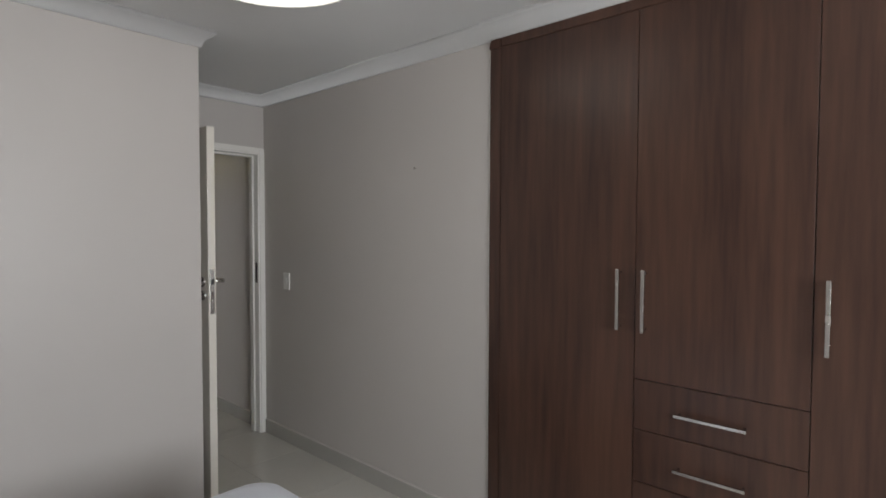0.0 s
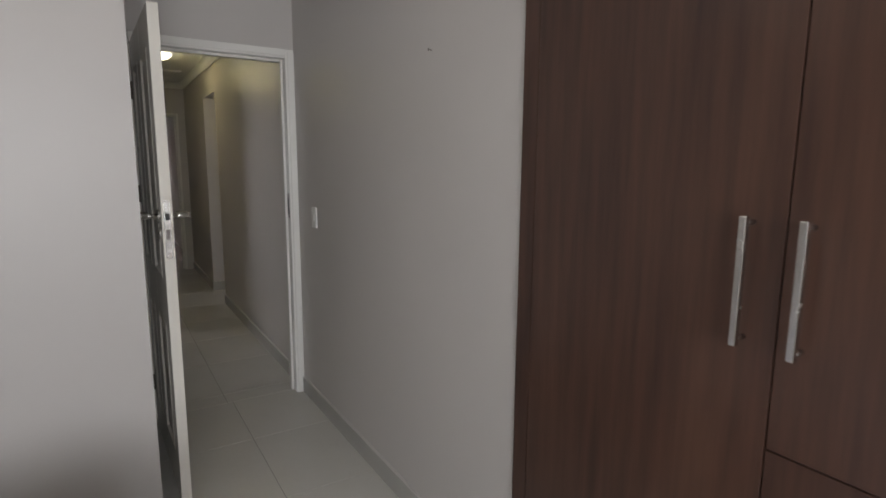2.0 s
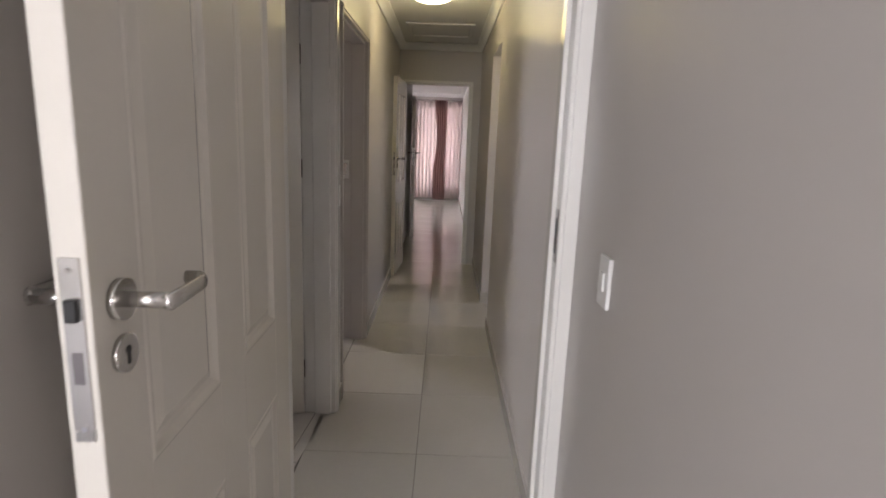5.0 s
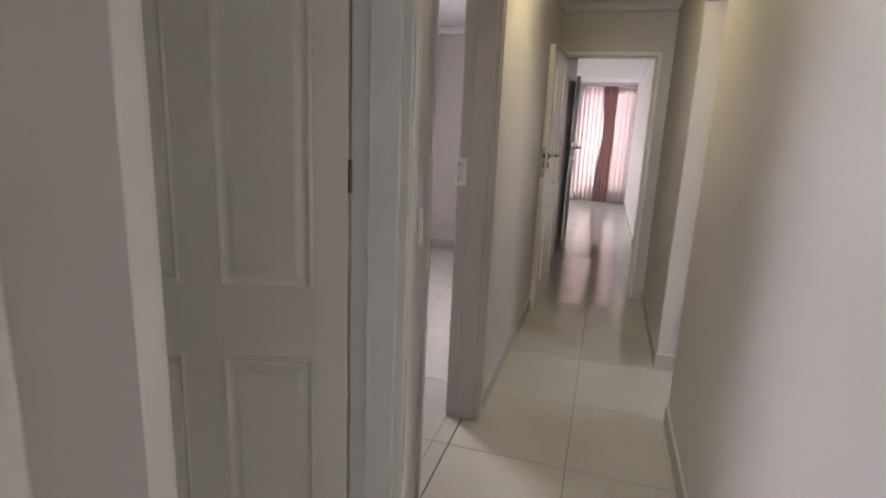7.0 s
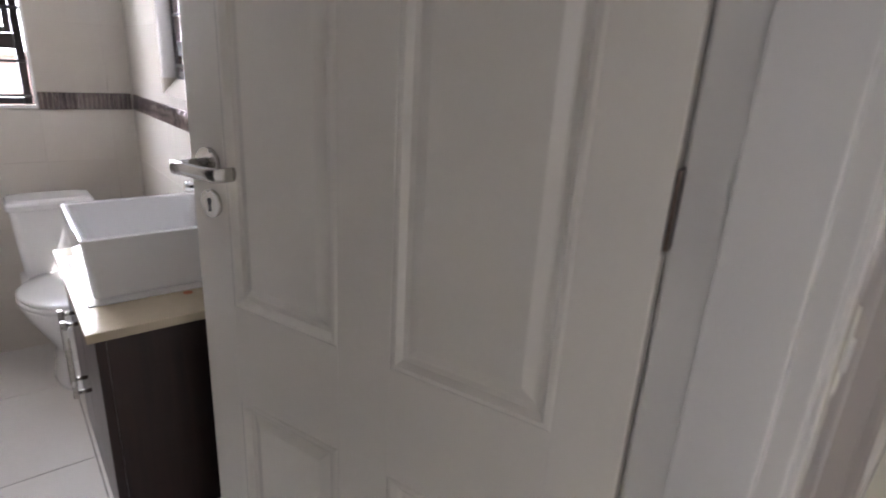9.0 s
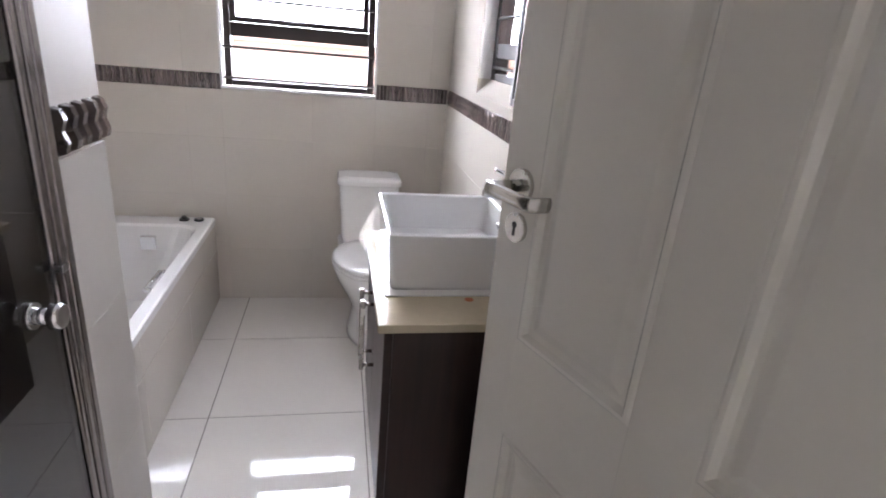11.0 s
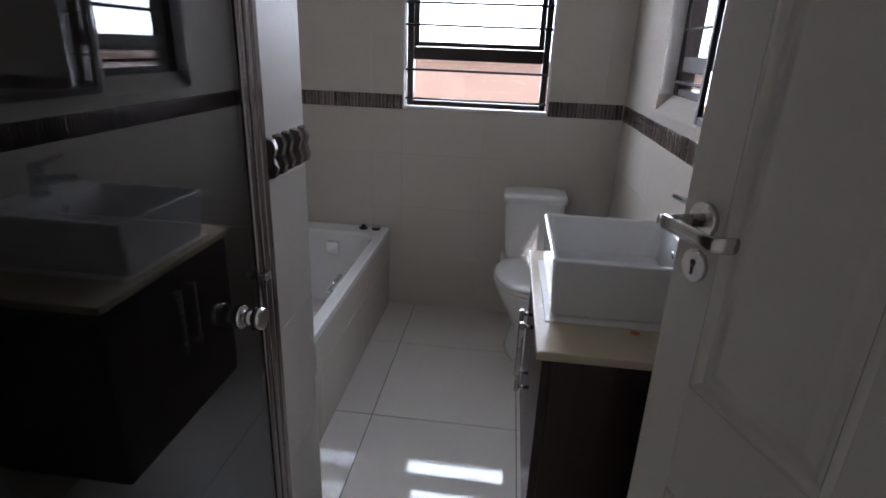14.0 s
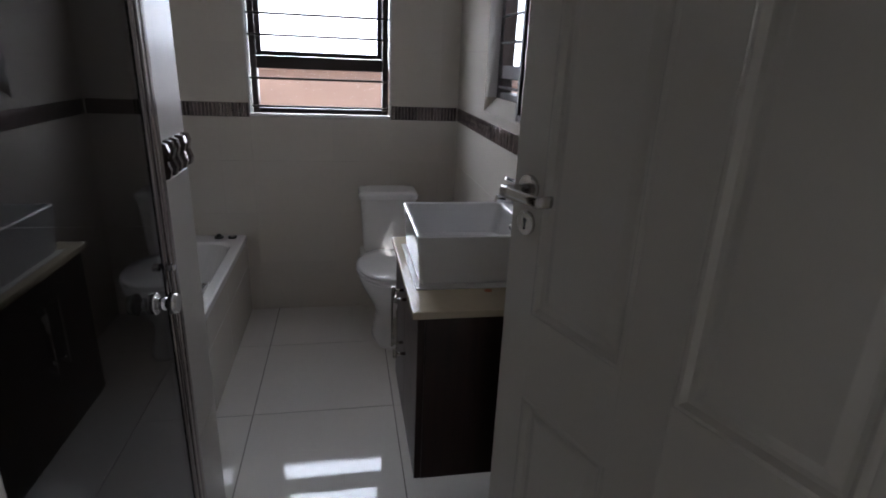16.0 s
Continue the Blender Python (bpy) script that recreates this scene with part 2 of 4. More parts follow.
def sweep(path, profile, closed=False):
    """Sweeps (inward, z) along a plan polyline whose inside lies on its left, with mitred corners."""
    n = len(path)
    rings = []
    for i, p in enumerate(path):
        p = Vector(p)
        d0 = (p - Vector(path[i - 1])).normalized() if i or closed else None
        d1 = (Vector(path[(i + 1) % n]) - p).normalized() if i < n - 1 or closed else None
        d0, d1 = d0 or d1, d1 or d0
        n0, n1 = Vector((-d0.y, d0.x)), Vector((-d1.y, d1.x))
        m = (n0 + n1) / (1 + n0.dot(n1))
        rings.append([(p.x + m.x * o, p.y + m.y * o, z) for o, z in profile])
    if closed:
        rings.append(rings[0])
    return loft(rings, not closed, not closed)


CEIL_Z = 2.46
COVE = [(0.0, 2.386), (0.012, 2.386), (0.014, 2.396), (0.020, 2.412), (0.033, 2.432), (0.052, 2.446), (0.062, 2.448), (0.064, CEIL_Z), (0.0, CEIL_Z)]


def structure(name, bm, mat, label, category="wall", smooth=False):
    return tagged(mesh_object(name, bm, mat, None, "", smooth), label, category, kind="structure")


def wall(name, boxes, mat=PAINT, label="smooth beige-grey painted wall"):
    b = bmesh.new()
    for bx in boxes:
        box(*bx, bm=b)
    return structure(name, b, mat, label)


# ---- large structure ----
WX = 1.785   # face of the long wall
wall("wall_east", [(WX, 1.94, 1.890, 6.53, 0, 2.5), (WX, 1.94, 6.53, 7.225, 2.13, 2.5), (WX, 1.94, 7.225, 15.6, 0, 2.5)])
wall("wall_wardrobe_recess", [(2.44, 2.56, -1.95, 1.890, 0, 2.5), (1.94, 2.56, 1.890, 2.02, 0, 2.5)])
wall("wall_bedroom_north", [(-2.4, 0.892, 2.99, 3.13, 0, 2.5)])
wall("wall_corridor_west", [(0.73, 0.892, 3.13, 4.26, 0, 2.5), (0.73, 0.88, 4.26, 5.18, 2.085, 2.5), (0.73, 0.88, 5.18, 5.285, 0, 2.5),
                            (0.73, 0.88, 5.285, 6.25, 2.085, 2.5), (0.73, 0.88, 6.25, 11.2, 0, 2.5)])
wall("wall_bedroom_doorway", [(0.892, WX, 3.97, 4.09, 2.085, 2.5)])
wall("wall_bedroom_west", [(-2.55, -2.4, -1.95, 3.13, 0, 2.5)])
wall("wall_bedroom_south", [(-2.55, -0.9, -1.97, -1.82, 0, 2.5), (1.1, 2.56, -1.97, -1.82, 0, 2.5), (-0.9, 1.1, -1.97, -1.82, 0, 0.88), (-0.9, 1.1, -1.97, -1.82, 2.22, 2.5)])
wall("wall_corridor_end", [(0.88, 0.895, 8.75, 8.87, 0, 2.5), (1.70, WX, 8.75, 8.87, 0, 2.5), (0.895, 1.70, 8.75, 8.87, 2.07, 2.5)])
wall("wall_second_room", [(-0.70, 0.73, 5.44, 5.56, 0, 2.5), (-0.70, 0.73, 9.87, 9.99, 0, 2.5), (-0.82, -0.70, 5.44, 7.12, 0, 2.5), (-0.82, -0.70, 8.08, 9.99, 0, 2.5),
                          (-0.82, -0.70, 7.12, 8.08, 0, 1.1), (-0.82, -0.70, 7.12, 8.08, 2.1, 2.5)])
wall("wall_side_room", [(1.94, 4.4, 5.6, 5.72, 0, 2.5), (1.94, 4.4, 8.2, 8.32, 0, 2.5), (4.4, 4.52, 5.6, 6.1, 0, 2.5), (4.4, 4.52, 7.7, 8.32, 0, 2.5),
                        (4.4, 4.52, 6.1, 7.7, 0, 0.9), (4.4, 4.52, 6.1, 7.7, 2.1, 2.5)])
wall("wall_far_room", [(-2.2, 0.73, 11.08, 11.2, 0, 2.5), (-2.32, -2.2, 11.08, 12.4, 0, 2.5), (-2.32, -2.2, 14.4, 15.6, 0, 2.5), (-2.32, -2.2, 12.4, 14.4, 0, 0.9), (-2.32, -2.2, 12.4, 14.4, 2.1, 2.5), (-2.32, 0.80, 15.5, 15.65, 0, 2.5), (1.72, 1.94, 15.5, 15.65, 0, 2.5),
                       (0.80, 1.72, 15.5, 15.65, 0, 0.3), (0.80, 1.72, 15.5, 15.65, 2.25, 2.5)])
# bathroom shell behind its tiles
# the bathroom stands a few degrees off the corridor's line
BATH = pose(-2.11, 4.72, 0, 0, 0, -4.0) @ pose(2.11, -4.72, 0)
NX0, NX1, NZ0 = -1.50, -0.98, 1.245
WY0, WY1, WZ0, WZ1 = 4.186, 4.943, 1.141, 2.02
wall("wall_bathroom_west", [(-2.30, -2.118, 3.25, WY0, 0, 2.5), (-2.30, -2.118, WY1, 5.44, 0, 2.5), (-2.30, -2.118, WY0, WY1, 0, WZ0), (-2.30, -2.118, WY0, WY1, WZ1, 2.5)], WGROUT, "pale grouted bathroom wall behind the tiles").matrix_basis = BATH
wall("wall_bathroom_north", [(-2.30, NX0, 5.328, 5.44, 0, 2.5), (NX1, 0.64, 5.328, 5.44, 0, 2.5), (NX0, NX1, 5.328, 5.44, 0, NZ0), (NX0, NX1, 5.328, 5.44, WZ1, 2.5)], WGROUT, "pale grouted bathroom wall behind the tiles").matrix_basis = BATH
wall("wall_bathroom_south", [(-2.30, 0.73, 3.25, 3.352, 0, 2.5)], WGROUT, "pale grouted bathroom wall behind the tiles").matrix_basis = BATH
wall("wall_shower_nib", [(-0.280, -0.096, 3.352, 4.326, 0, 2.46)], WGROUT, "short tiled partition between shower and bath").matrix_basis = BATH

for nm, bx in (("ceiling_bedroom", (-2.5, 2.5, -1.9, 4.03, CEIL_Z, 2.6)), ("ceiling_corridor", (0.8, 1.9, 4.03, 11.1, CEIL_Z, 2.6)), ("ceiling_bathroom", (-2.6, 0.8, 3.06, 5.6, CEIL_Z + 0.004, 2.6)),
               ("ceiling_second_room", (-0.80, 0.8, 5.5, 10.0, CEIL_Z + 0.004, 2.6)), ("ceiling_side_room", (1.9, 4.5, 5.6, 8.3, CEIL_Z + 0.004, 2.6)), ("ceiling_far_room", (-2.3, 1.9, 11.1, 15.6, CEIL_Z + 0.004, 2.6))):
    structure(nm, box(*bx), CEIL, "flat white painted ceiling board", "ceiling")

structure("cornice_bedroom", sweep([(1.77, -1.82), (1.77, 1.872), (WX, 1.892), (WX, 3.97), (0.892, 3.97), (0.892, 2.99), (-2.4, 2.99), (-2.4, -1.82)], COVE), CEIL, "white coved plaster cornice", "cornice", True)
structure("cornice_corridor", sweep([(WX, 4.09), (WX, 8.75), (0.88, 8.75), (0.88, 4.09)], COVE, True), CEIL, "white coved plaster cornice", "cornice", True)
structure("cornice_far_room", sweep([(WX, 8.87), (WX, 15.5), (-2.2, 15.5)], COVE), CEIL, "white coved plaster cornice", "cornice", True)
structure("cornice_second_room", sweep([(0.73, 9.87), (-0.70, 9.87), (-0.70, 5.56), (0.73, 5.56)], COVE, True), CEIL, "white coved plaster cornice", "cornice", True)


def skirting(name, path):
    prof = [(0.0, 0.0), (0.009, 0.0), (0.009, 0.092), (0.007, 0.096), (0.0, 0.096)]
    ob = structure(name, sweep(path, prof), SKIRT, "grey-beige porcelain tile skirting", "skirting")
    part("top_bead", sweep(path, [(0.0, 0.0965), (0.0085, 0.0965), (0.006, 0.1005), (0.0, 0.1025)]), PAINT, ob, "thin pale sealant bead")
    return ob


skirting("baseboard_east", [(WX, 1.90), (WX, 3.962)])
skirting("baseboard_passage_west", [(0.892, 3.955), (0.892, 2.99), (-2.39, 2.99)])
skirting("baseboard_corridor_east", [(WX, 4.10), (WX, 6.53), (1.94, 6.53)])
skirting("baseboard_corridor_east_far", [(1.94, 7.225), (WX, 7.225), (WX, 8.74)])
skirting("baseboard_corridor_west_far", [(0.88, 8.74), (0.88, 6.252)])
skirting("baseboard_corridor_pilaster", [(0.88, 5.284), (0.88, 5.183)])
skirting("baseboard_far_room", [(WX, 8.88), (WX, 15.49), (-2.19, 15.49)])
structure("baseboard_second_room", box(-0.69, 0.729, 9.858, 9.8695, 0.001, 0.096, 0.002), SKIRT, "grey-beige porcelain tile skirting", "skirting")


# ---- door frames and doors ----
def door_frame(name, m, width, depth, label="white enamelled steel door frame", face=0.05, mat=None):
    """Local x across the opening from 0 to width, y through the wall from 0 to depth. The stop stands behind the leaf."""
    ob = thing(name, m, label, "door frame", kind="structure")
    H = 2.04
    for nm, x0, x1, s in (("jamb", -face, 0.0, 1), ("jamb", width, width + face, -1)):
        b = box(x0, x1, -0.004, depth + 0.004, 0, H + face, 0.004)
        sx = 0.0 if s > 0 else width - 0.014
        box(sx, sx + 0.014, 0.052, depth - 0.02, 0, H, 0.003, bm=b)
        box(x0 + (0.012 if s < 0 else 0.0), x1 - (0.012 if s > 0 else 0.0), -0.011, 0.0, 0, H + face - 0.012, 0.003, bm=b)
        box(x0 + (0.012 if s < 0 else 0.0), x1 - (0.012 if s > 0 else 0.0), depth, depth + 0.011, 0, H + face - 0.012, 0.003, bm=b)
        part(nm, b, mat or GLOSS_WHITE, ob)
    b = box(0.0005, width - 0.0005, -0.004, depth + 0.004, H, H + face, 0.004)
    box(0.015, width - 0.015, 0.052, depth - 0.02, H - 0.014, H + 0.002, 0.003, bm=b)
    box(0.0005, width - 0.0005, -0.011, 0.0, H + 0.012, H + face, 0.003, bm=b)
    box(0.0005, width - 0.0005, depth, depth + 0.011, H + 0.012, H + face, 0.003, bm=b)
    part("head", b, mat or GLOSS_WHITE, ob)
    return ob


HANDLE_Z = 1.228


def lever(parent, x, y, side, toward):
    """A lever set on a door face: side is the sign of y, toward the sign of x in which the lever points."""
    rose = part("handle_rose", rod((x, y, HANDLE_Z), (x, y + side * 0.010, HANDLE_Z), 0.027, 28), STEEL, parent)
    b = rod((x, y + side * 0.008, HANDLE_Z), (x, y + side * 0.064, HANDLE_Z), 0.0105, 16)
    pts = [(-0.009, 0.063, 0.008), (-0.004, 0.068, 0.0108), (0.03, 0.068, 0.0105), (0.075, 0.068, 0.010), (0.098, 0.067, 0.010), (0.107, 0.060, 0.010), (0.110, 0.038, 0.010)]
    rings = []
    for dx, dy, r in pts:
        rings.append([(x + toward * dx, y + side * (dy + r * 0.55 * math.cos(a)), HANDLE_Z + r * 1.15 * math.sin(a)) for a in (2 * math.pi * i / 12 for i in range(12))])
    lv = loft(rings)
    tmp = bpy.data.meshes.new("tmp")
    lv.to_mesh(tmp)
    lv.free()
    b.from_mesh(tmp)
    bpy.data.meshes.remove(tmp)
    part("lever", b, STEEL, rose, smooth=True)
    esc = part("keyhole_plate", rod((x, y, HANDLE_Z - 0.072), (x, y + side * 0.008, HANDLE_Z - 0.072), 0.025, 28), STEEL, parent)
    k = rod((x, y + side * 0.0065, HANDLE_Z - 0.067), (x, y + side * 0.0088, HANDLE_Z - 0.067), 0.0055, 12)
    box(x - 0.0028, x + 0.0028, min(y + side * 0.0065, y + side * 0.0088), max(y + side * 0.0065, y + side * 0.0088), HANDLE_Z - 0.086, HANDLE_Z - 0.067, bm=k)
    part("keyhole", k, BLACK, esc)


def panel_door(name, m, width, label, split=(0.122, 0.352, 0.490), face=0.017, edge=0.108, low=0.01):
    """A four-panel leaf: hinge line at the origin, leaf along +x, thickness in y."""
    ob = thing(name, m, label, "door")
    H, T = 2.03, 0.020
    u = [0.0, *split, width - edge, width]
    z = [low, 0.20, 0.765, 0.965, 1.885, H]
    for a, c in ((u[0], u[1]), (u[2], u[3]), (u[4], u[5])):
        part("stile", box(a, c, -T, T, low, H, 0.0025), DOOR_WHITE, ob)
    for a, c in ((z[0], z[1]), (z[2], z[3]), (z[4], z[5])):
        for p, q in ((u[1], u[2]), (u[3], u[4])):
            part("rail", box(p - 0.001, q + 0.001, -T + 0.0003, T - 0.0003, a, c), DOOR_WHITE, ob)
    for p, q in ((u[1], u[2]), (u[3], u[4])):
        for a, c in ((z[1], z[2]), (z[3], z[4])):
            def ring(inset, y):
                return [(p + inset, y, a + inset), (q - inset, y, a + inset), (q - inset, y, c - inset), (p + inset, y, c - inset)]
            steps = ((-0.001, T - 0.0006), (0.004, T + 0.002), (0.010, T + 0.002), (0.018, T - 0.007), (0.026, T - 0.009), (0.030, T - 0.0085), (0.046, T - 0.003), (0.048, T - 0.0026))
            b = loft([ring(i, y) for i, y in steps], False, True)
            o = loft([ring(i, -y) for i, y in steps], False, True)
            tmp = bpy.data.meshes.new("tmp")
            o.to_mesh(tmp)
            o.free()
            b.from_mesh(tmp)
            bpy.data.meshes.remove(tmp)
            part("panel", b, DOOR_WHITE, ob)
    for s in (1, -1):
        lever(ob, width - 0.055, s * T, s, -1)
    plate = part("lock_plate", box(width - 0.001, width + 0.0022, -0.0125, 0.0125, HANDLE_Z - 0.165, HANDLE_Z + 0.065, 0.001), STEEL, ob, "steel lock face plate")
    part("latch", box(width, width + 0.009, -0.007, 0.007, HANDLE_Z - 0.012, HANDLE_Z + 0.016, 0.002), BLACK, plate)
    part("deadbolt_slot", box(width, width + 0.0029, -0.006, 0.006, HANDLE_Z - 0.090, HANDLE_Z - 0.050), SHOWER_FRAME, plate)
    for zz in (HANDLE_Z - 0.148, HANDLE_Z + 0.05):
        part("screw", rod((width + 0.0015, 0, zz), (width + 0.0032, 0, zz), 0.004, 10), CHROME, plate)
    for zz in (0.25, 1.278, 1.80):
        h = part("hinge", rod((-0.007, -T - 0.003, zz - 0.044), (-0.007, -T - 0.003, zz + 0.044), 0.0055, 12), BRONZE, ob, "dark aged steel hinge")
        part("hinge_leaf", box(-0.006, -0.001, -T - 0.001, face, zz - 0.043, zz + 0.043), BRONZE, h)
    return ob


door_frame("door_frame_bedroom", pose(0.945, 3.97, 0), 0.790, 0.12)
door_frame("door_frame_bathroom", pose(0.727, 5.124, 0, 0, 0, -90), 0.82, 0.156)
door_frame("door_frame_second_room", pose(0.727, 6.22, 0, 0, 0, -90), 0.905, 0.156, "cream painted door frame with no door in view", 0.03, PAINT)
door_frame("door_frame_far", pose(0.925, 8.75, 0), 0.745, 0.12, face=0.03)
panel_door("bedroom_door", pose(0.967, 3.935, 0, 0, 0, -88.6), 0.855, "open white enamelled four-panel door with steel levers")
panel_door("bathroom_door", pose(0.722, 5.118, 0, 0, 0, 195.0), 0.808, "half-open white enamelled four-panel bathroom door with steel levers", (0.092, 0.352, 0.460), 0.0205, 0.095)
panel_door("far_corridor_door", pose(0.945, 8.735, 0, 0, 0, -93.5), 0.70, "open white enamelled panel door against the corridor wall")
panel_door("far_room_door", pose(0.905, 11.25, 0, 0, 0, -86.0), 0.80, "open white enamelled panel door beyond the corridor")


def strike(name, m, w, h, mat, hole):
    ob = thing(name, m, "steel strike plate let into the door frame", "strike plate")
    part("plate", box(-w / 2, w / 2, -0.0015, 0.0015, -h / 2, h / 2, 0.0006), mat, ob)
    part("latch_hole", box(-w / 4, w / 4, -0.0022, -0.0008, -h / 3, h / 3), hole, ob)
    return ob


strike("strike_plate", pose(1.7335, 3.995, 1.185, 0, 0, -90), 0.032, 0.15, SHOWER_FRAME, BLACK)
strike("strike_plate", pose(0.735, 6.2185, 1.215), 0.055, 0.125, PLASTIC, STEEL)


structure("trim_wardrobe_edge", box(1.7815, 1.786, 1.886, 1.8935, 0.0, 2.388, 0.001), PLASTIC, "thin white sealant line at the wardrobe edge", "trim")

# ---- switches, nail ----
def wall_switch(m, label):
    ob = thing("light_switch", m, label, "light switch", "wall switches")
    part("cover_plate", box(-0.036, 0.036, -0.009, 0.0, -0.058, 0.058, 0.003), PLASTIC, ob)
    part("rocker", box(-0.012, 0.012, -0.0135, -0.008, -0.022, 0.022, 0.002), PLASTIC, ob)
    return ob


wall_switch(pose(WX, 3.665, 1.14, 0, 0, -90), "white plastic light switch on the beige wall")
wall_switch(pose(0.880, 5.225, 1.14, 0, 0, 90), "white plastic light switch beside the doorway").scale = (0.5, 1, 0.9)
nail = thing("wall_nail", pose(WX, 2.388, 1.83), "small dark nail in the beige wall", "nail")
part("shank", rod((0.004, 0, 0), (-0.014, 0, 0.002), 0.0016, 8), BRONZE, nail)
part("head", rod((-0.014, 0, 0.002), (-0.0155, 0, 0.002), 0.004, 12), BRONZE, nail)


# ---- wardrobe ----
def bar_handle(parent, p0, p1, out, r=0.007):
    """A square bar handle from p0 to p1 standing off its face by the vector out."""
    p0, p1, out = Vector(p0), Vector(p1), Vector(out)
    d = (p1 - p0).normalized()
    lo = [min(a, c) - r * (1 - abs(e)) for a, c, e in zip(p0 + out, p1 + out, d)]
    hi = [max(a, c) + r * (1 - abs(e)) for a, c, e in zip(p0 + out, p1 + out, d)]
    h = part("handle", box(lo[0], hi[0], lo[1], hi[1], lo[2], hi[2], r * 0.22, 2), STEEL, parent, "brushed steel bar handle")
    for p in (p0 + d * 0.012, p1 - d * 0.012):
        part("post", rod(p, p + out, r * 0.85, 12), STEEL, h)
    return h


ward = thing("built_in_wardrobe", pose(1.77, 0, 0), "dark walnut built-in wardrobe with steel bar handles", "wardrobe")
FX, DT = 0.0, 0.018   # door faces lie at local x 0
b = box(0.004, 0.64, 1.819, 1.886, 0.0, 2.44, 0.006)
part("side_filler", b, WOOD, ward)
part("header", box(-0.002, 0.64, -1.80, 1.8185, 2.345, 2.44, 0.006), WOOD, ward)
cap = loft([[(x, 1.8185 + 0.066 * math.cos(a) if a < 1.58 else 1.8185, 2.345 + 0.075 * math.sin(a)) for a in [math.pi / 2 * i / 8 for i in range(9)]] + [(x, 1.8185, 2.345)] for x in (-0.003, 0.003)])
part("corner_cap", cap, WOOD, ward)
part("plinth", box(0.03, 0.06, -1.80, 1.819, 0.0, 0.078), WOOD_DARK, ward)
part("carcass_back", box(0.60, 0.64, -1.80, 1.819, 0.078, 2.34), WOOD_DARK, ward)
for y in (1.80, 1.160, 0.580, -0.01, -0.60, -1.19, -1.79):
    part("divider", box(0.0195, 0.60, y, y + 0.016, 0.078, 2.34), WOOD_DARK, ward)
part("carcass_top", box(0.0195, 0.60, -1.77, 1.80, 2.325, 2.342), WOOD_DARK, ward)
edges = [1.817, 1.1695, 0.593, 0.000, -0.592, -1.185, -1.797]
G = 0.0016
for i, (ya, yb) in enumerate(zip(edges, edges[1:])):
    low = 0.930 if i in (1, 4) else 0.08
    dr = part("door", box(FX, FX + DT, yb + G, ya - G, low + G, 2.343, 0.0012), WOOD, ward)
    hy = yb + 0.052 if i in (0, 3) else ya - 0.048
    bar_handle(dr, (0, hy + 0.006, 1.116), (0, hy + 0.006, 1.354), (-0.032, 0, 0), 0.0064)
    if low > 0.5:
        for z0, z1 in ((0.735, 0.930), (0.530, 0.735), (0.305, 0.530), (0.08, 0.305)):
            df = part("drawer_front", box(FX, FX + DT, yb + G, ya - G, z0 + G, z1 - G, 0.0012), WOOD, ward)
            mid, hz = (ya + yb) / 2 + 0.005, z0 + 0.093
            bar_handle(df, (0, mid - 0.12, hz), (0, mid + 0.12, hz), (-0.032, 0, 0), 0.0056)

# ---- bed ----
bed = thing("single_bed", pose(-0.185, 1.70, 0), "single bed with a smooth white quilt", "bed")
part("base", box(-0.94, 0.90, -0.44, 0.42, 0.08, 0.33, 0.02, 3), BASE_FABRIC, bed)
for sx in (-0.85, 0.82):
    for sy in (-0.38, 0.36):
        part("leg", rod((sx, sy, 0), (sx, sy, 0.09), 0.022, 14, 0.026), BRONZE, bed)
part("mattress", box(-0.94, 0.92, -0.45, 0.43, 0.33, 0.50, 0.05, 4), BEDDING, bed, smooth=True)
q = []
for off, z in ((0.0, 0.22), (0.005, 0.30), (0.0, 0.44), (-0.002, 0.52), (-0.012, 0.560), (-0.035, 0.582), (-0.08, 0.590)):
    ring = rounded(0, 0, 1.94 + 2 * off, 0.93 + 2 * off, 0.09, z, 8)
    q.append([(x, y, zz + 0.006 * math.sin(9 * x + 4 * y) * (1 if zz > 0.5 else 0.3)) for x, y, zz in ring])
part("quilt", loft(q, False, True), BEDDING, bed, "white cotton quilt", smooth=True)


# ---- ceiling lamps ----
def bowl_lamp(name, place, r, drop, mat, label, rim, power=1.0):
    ob = thing(name, pose(*place), label, "ceiling lamp")
    part("base_plate", rod((0, 0, 0), (0, 0, -0.022), r * rim, 40), CHROME, ob, "chrome base plate")
    rings = [oval(0, 0, r * math.cos(a) ** (1 / power), r * math.cos(a) ** (1 / power), -0.022 - drop * math.sin(a) ** (1 / power), 40) for a in (math.pi / 2 * i / 9 for i in range(9))]
    part("shade", loft(rings, True, True), mat, ob, "lit opal glass shade", smooth=True)
    return ob


bowl_lamp("ceiling_lamp", (0.62, 1.88, CEIL_Z), 0.335, 0.135, LIGHT_ON, "large round lit opal ceiling lamp in the bedroom", 1.0, 3.0)
hall = bowl_lamp("corridor_ceiling_lamp", (1.28, 6.60, CEIL_Z), 0.152, 0.055, LIGHT_WARM, "round lit opal glass ceiling lamp in the corridor", 0.55)
for i in range(3):
    a = 2.1 * i + 0.4
    part("clip", rod((0.10 * math.cos(a), 0.10 * math.sin(a), -0.016), (0.155 * math.cos(a), 0.155 * math.sin(a), -0.028), 0.006, 10), CHROME, hall, "chrome clip")

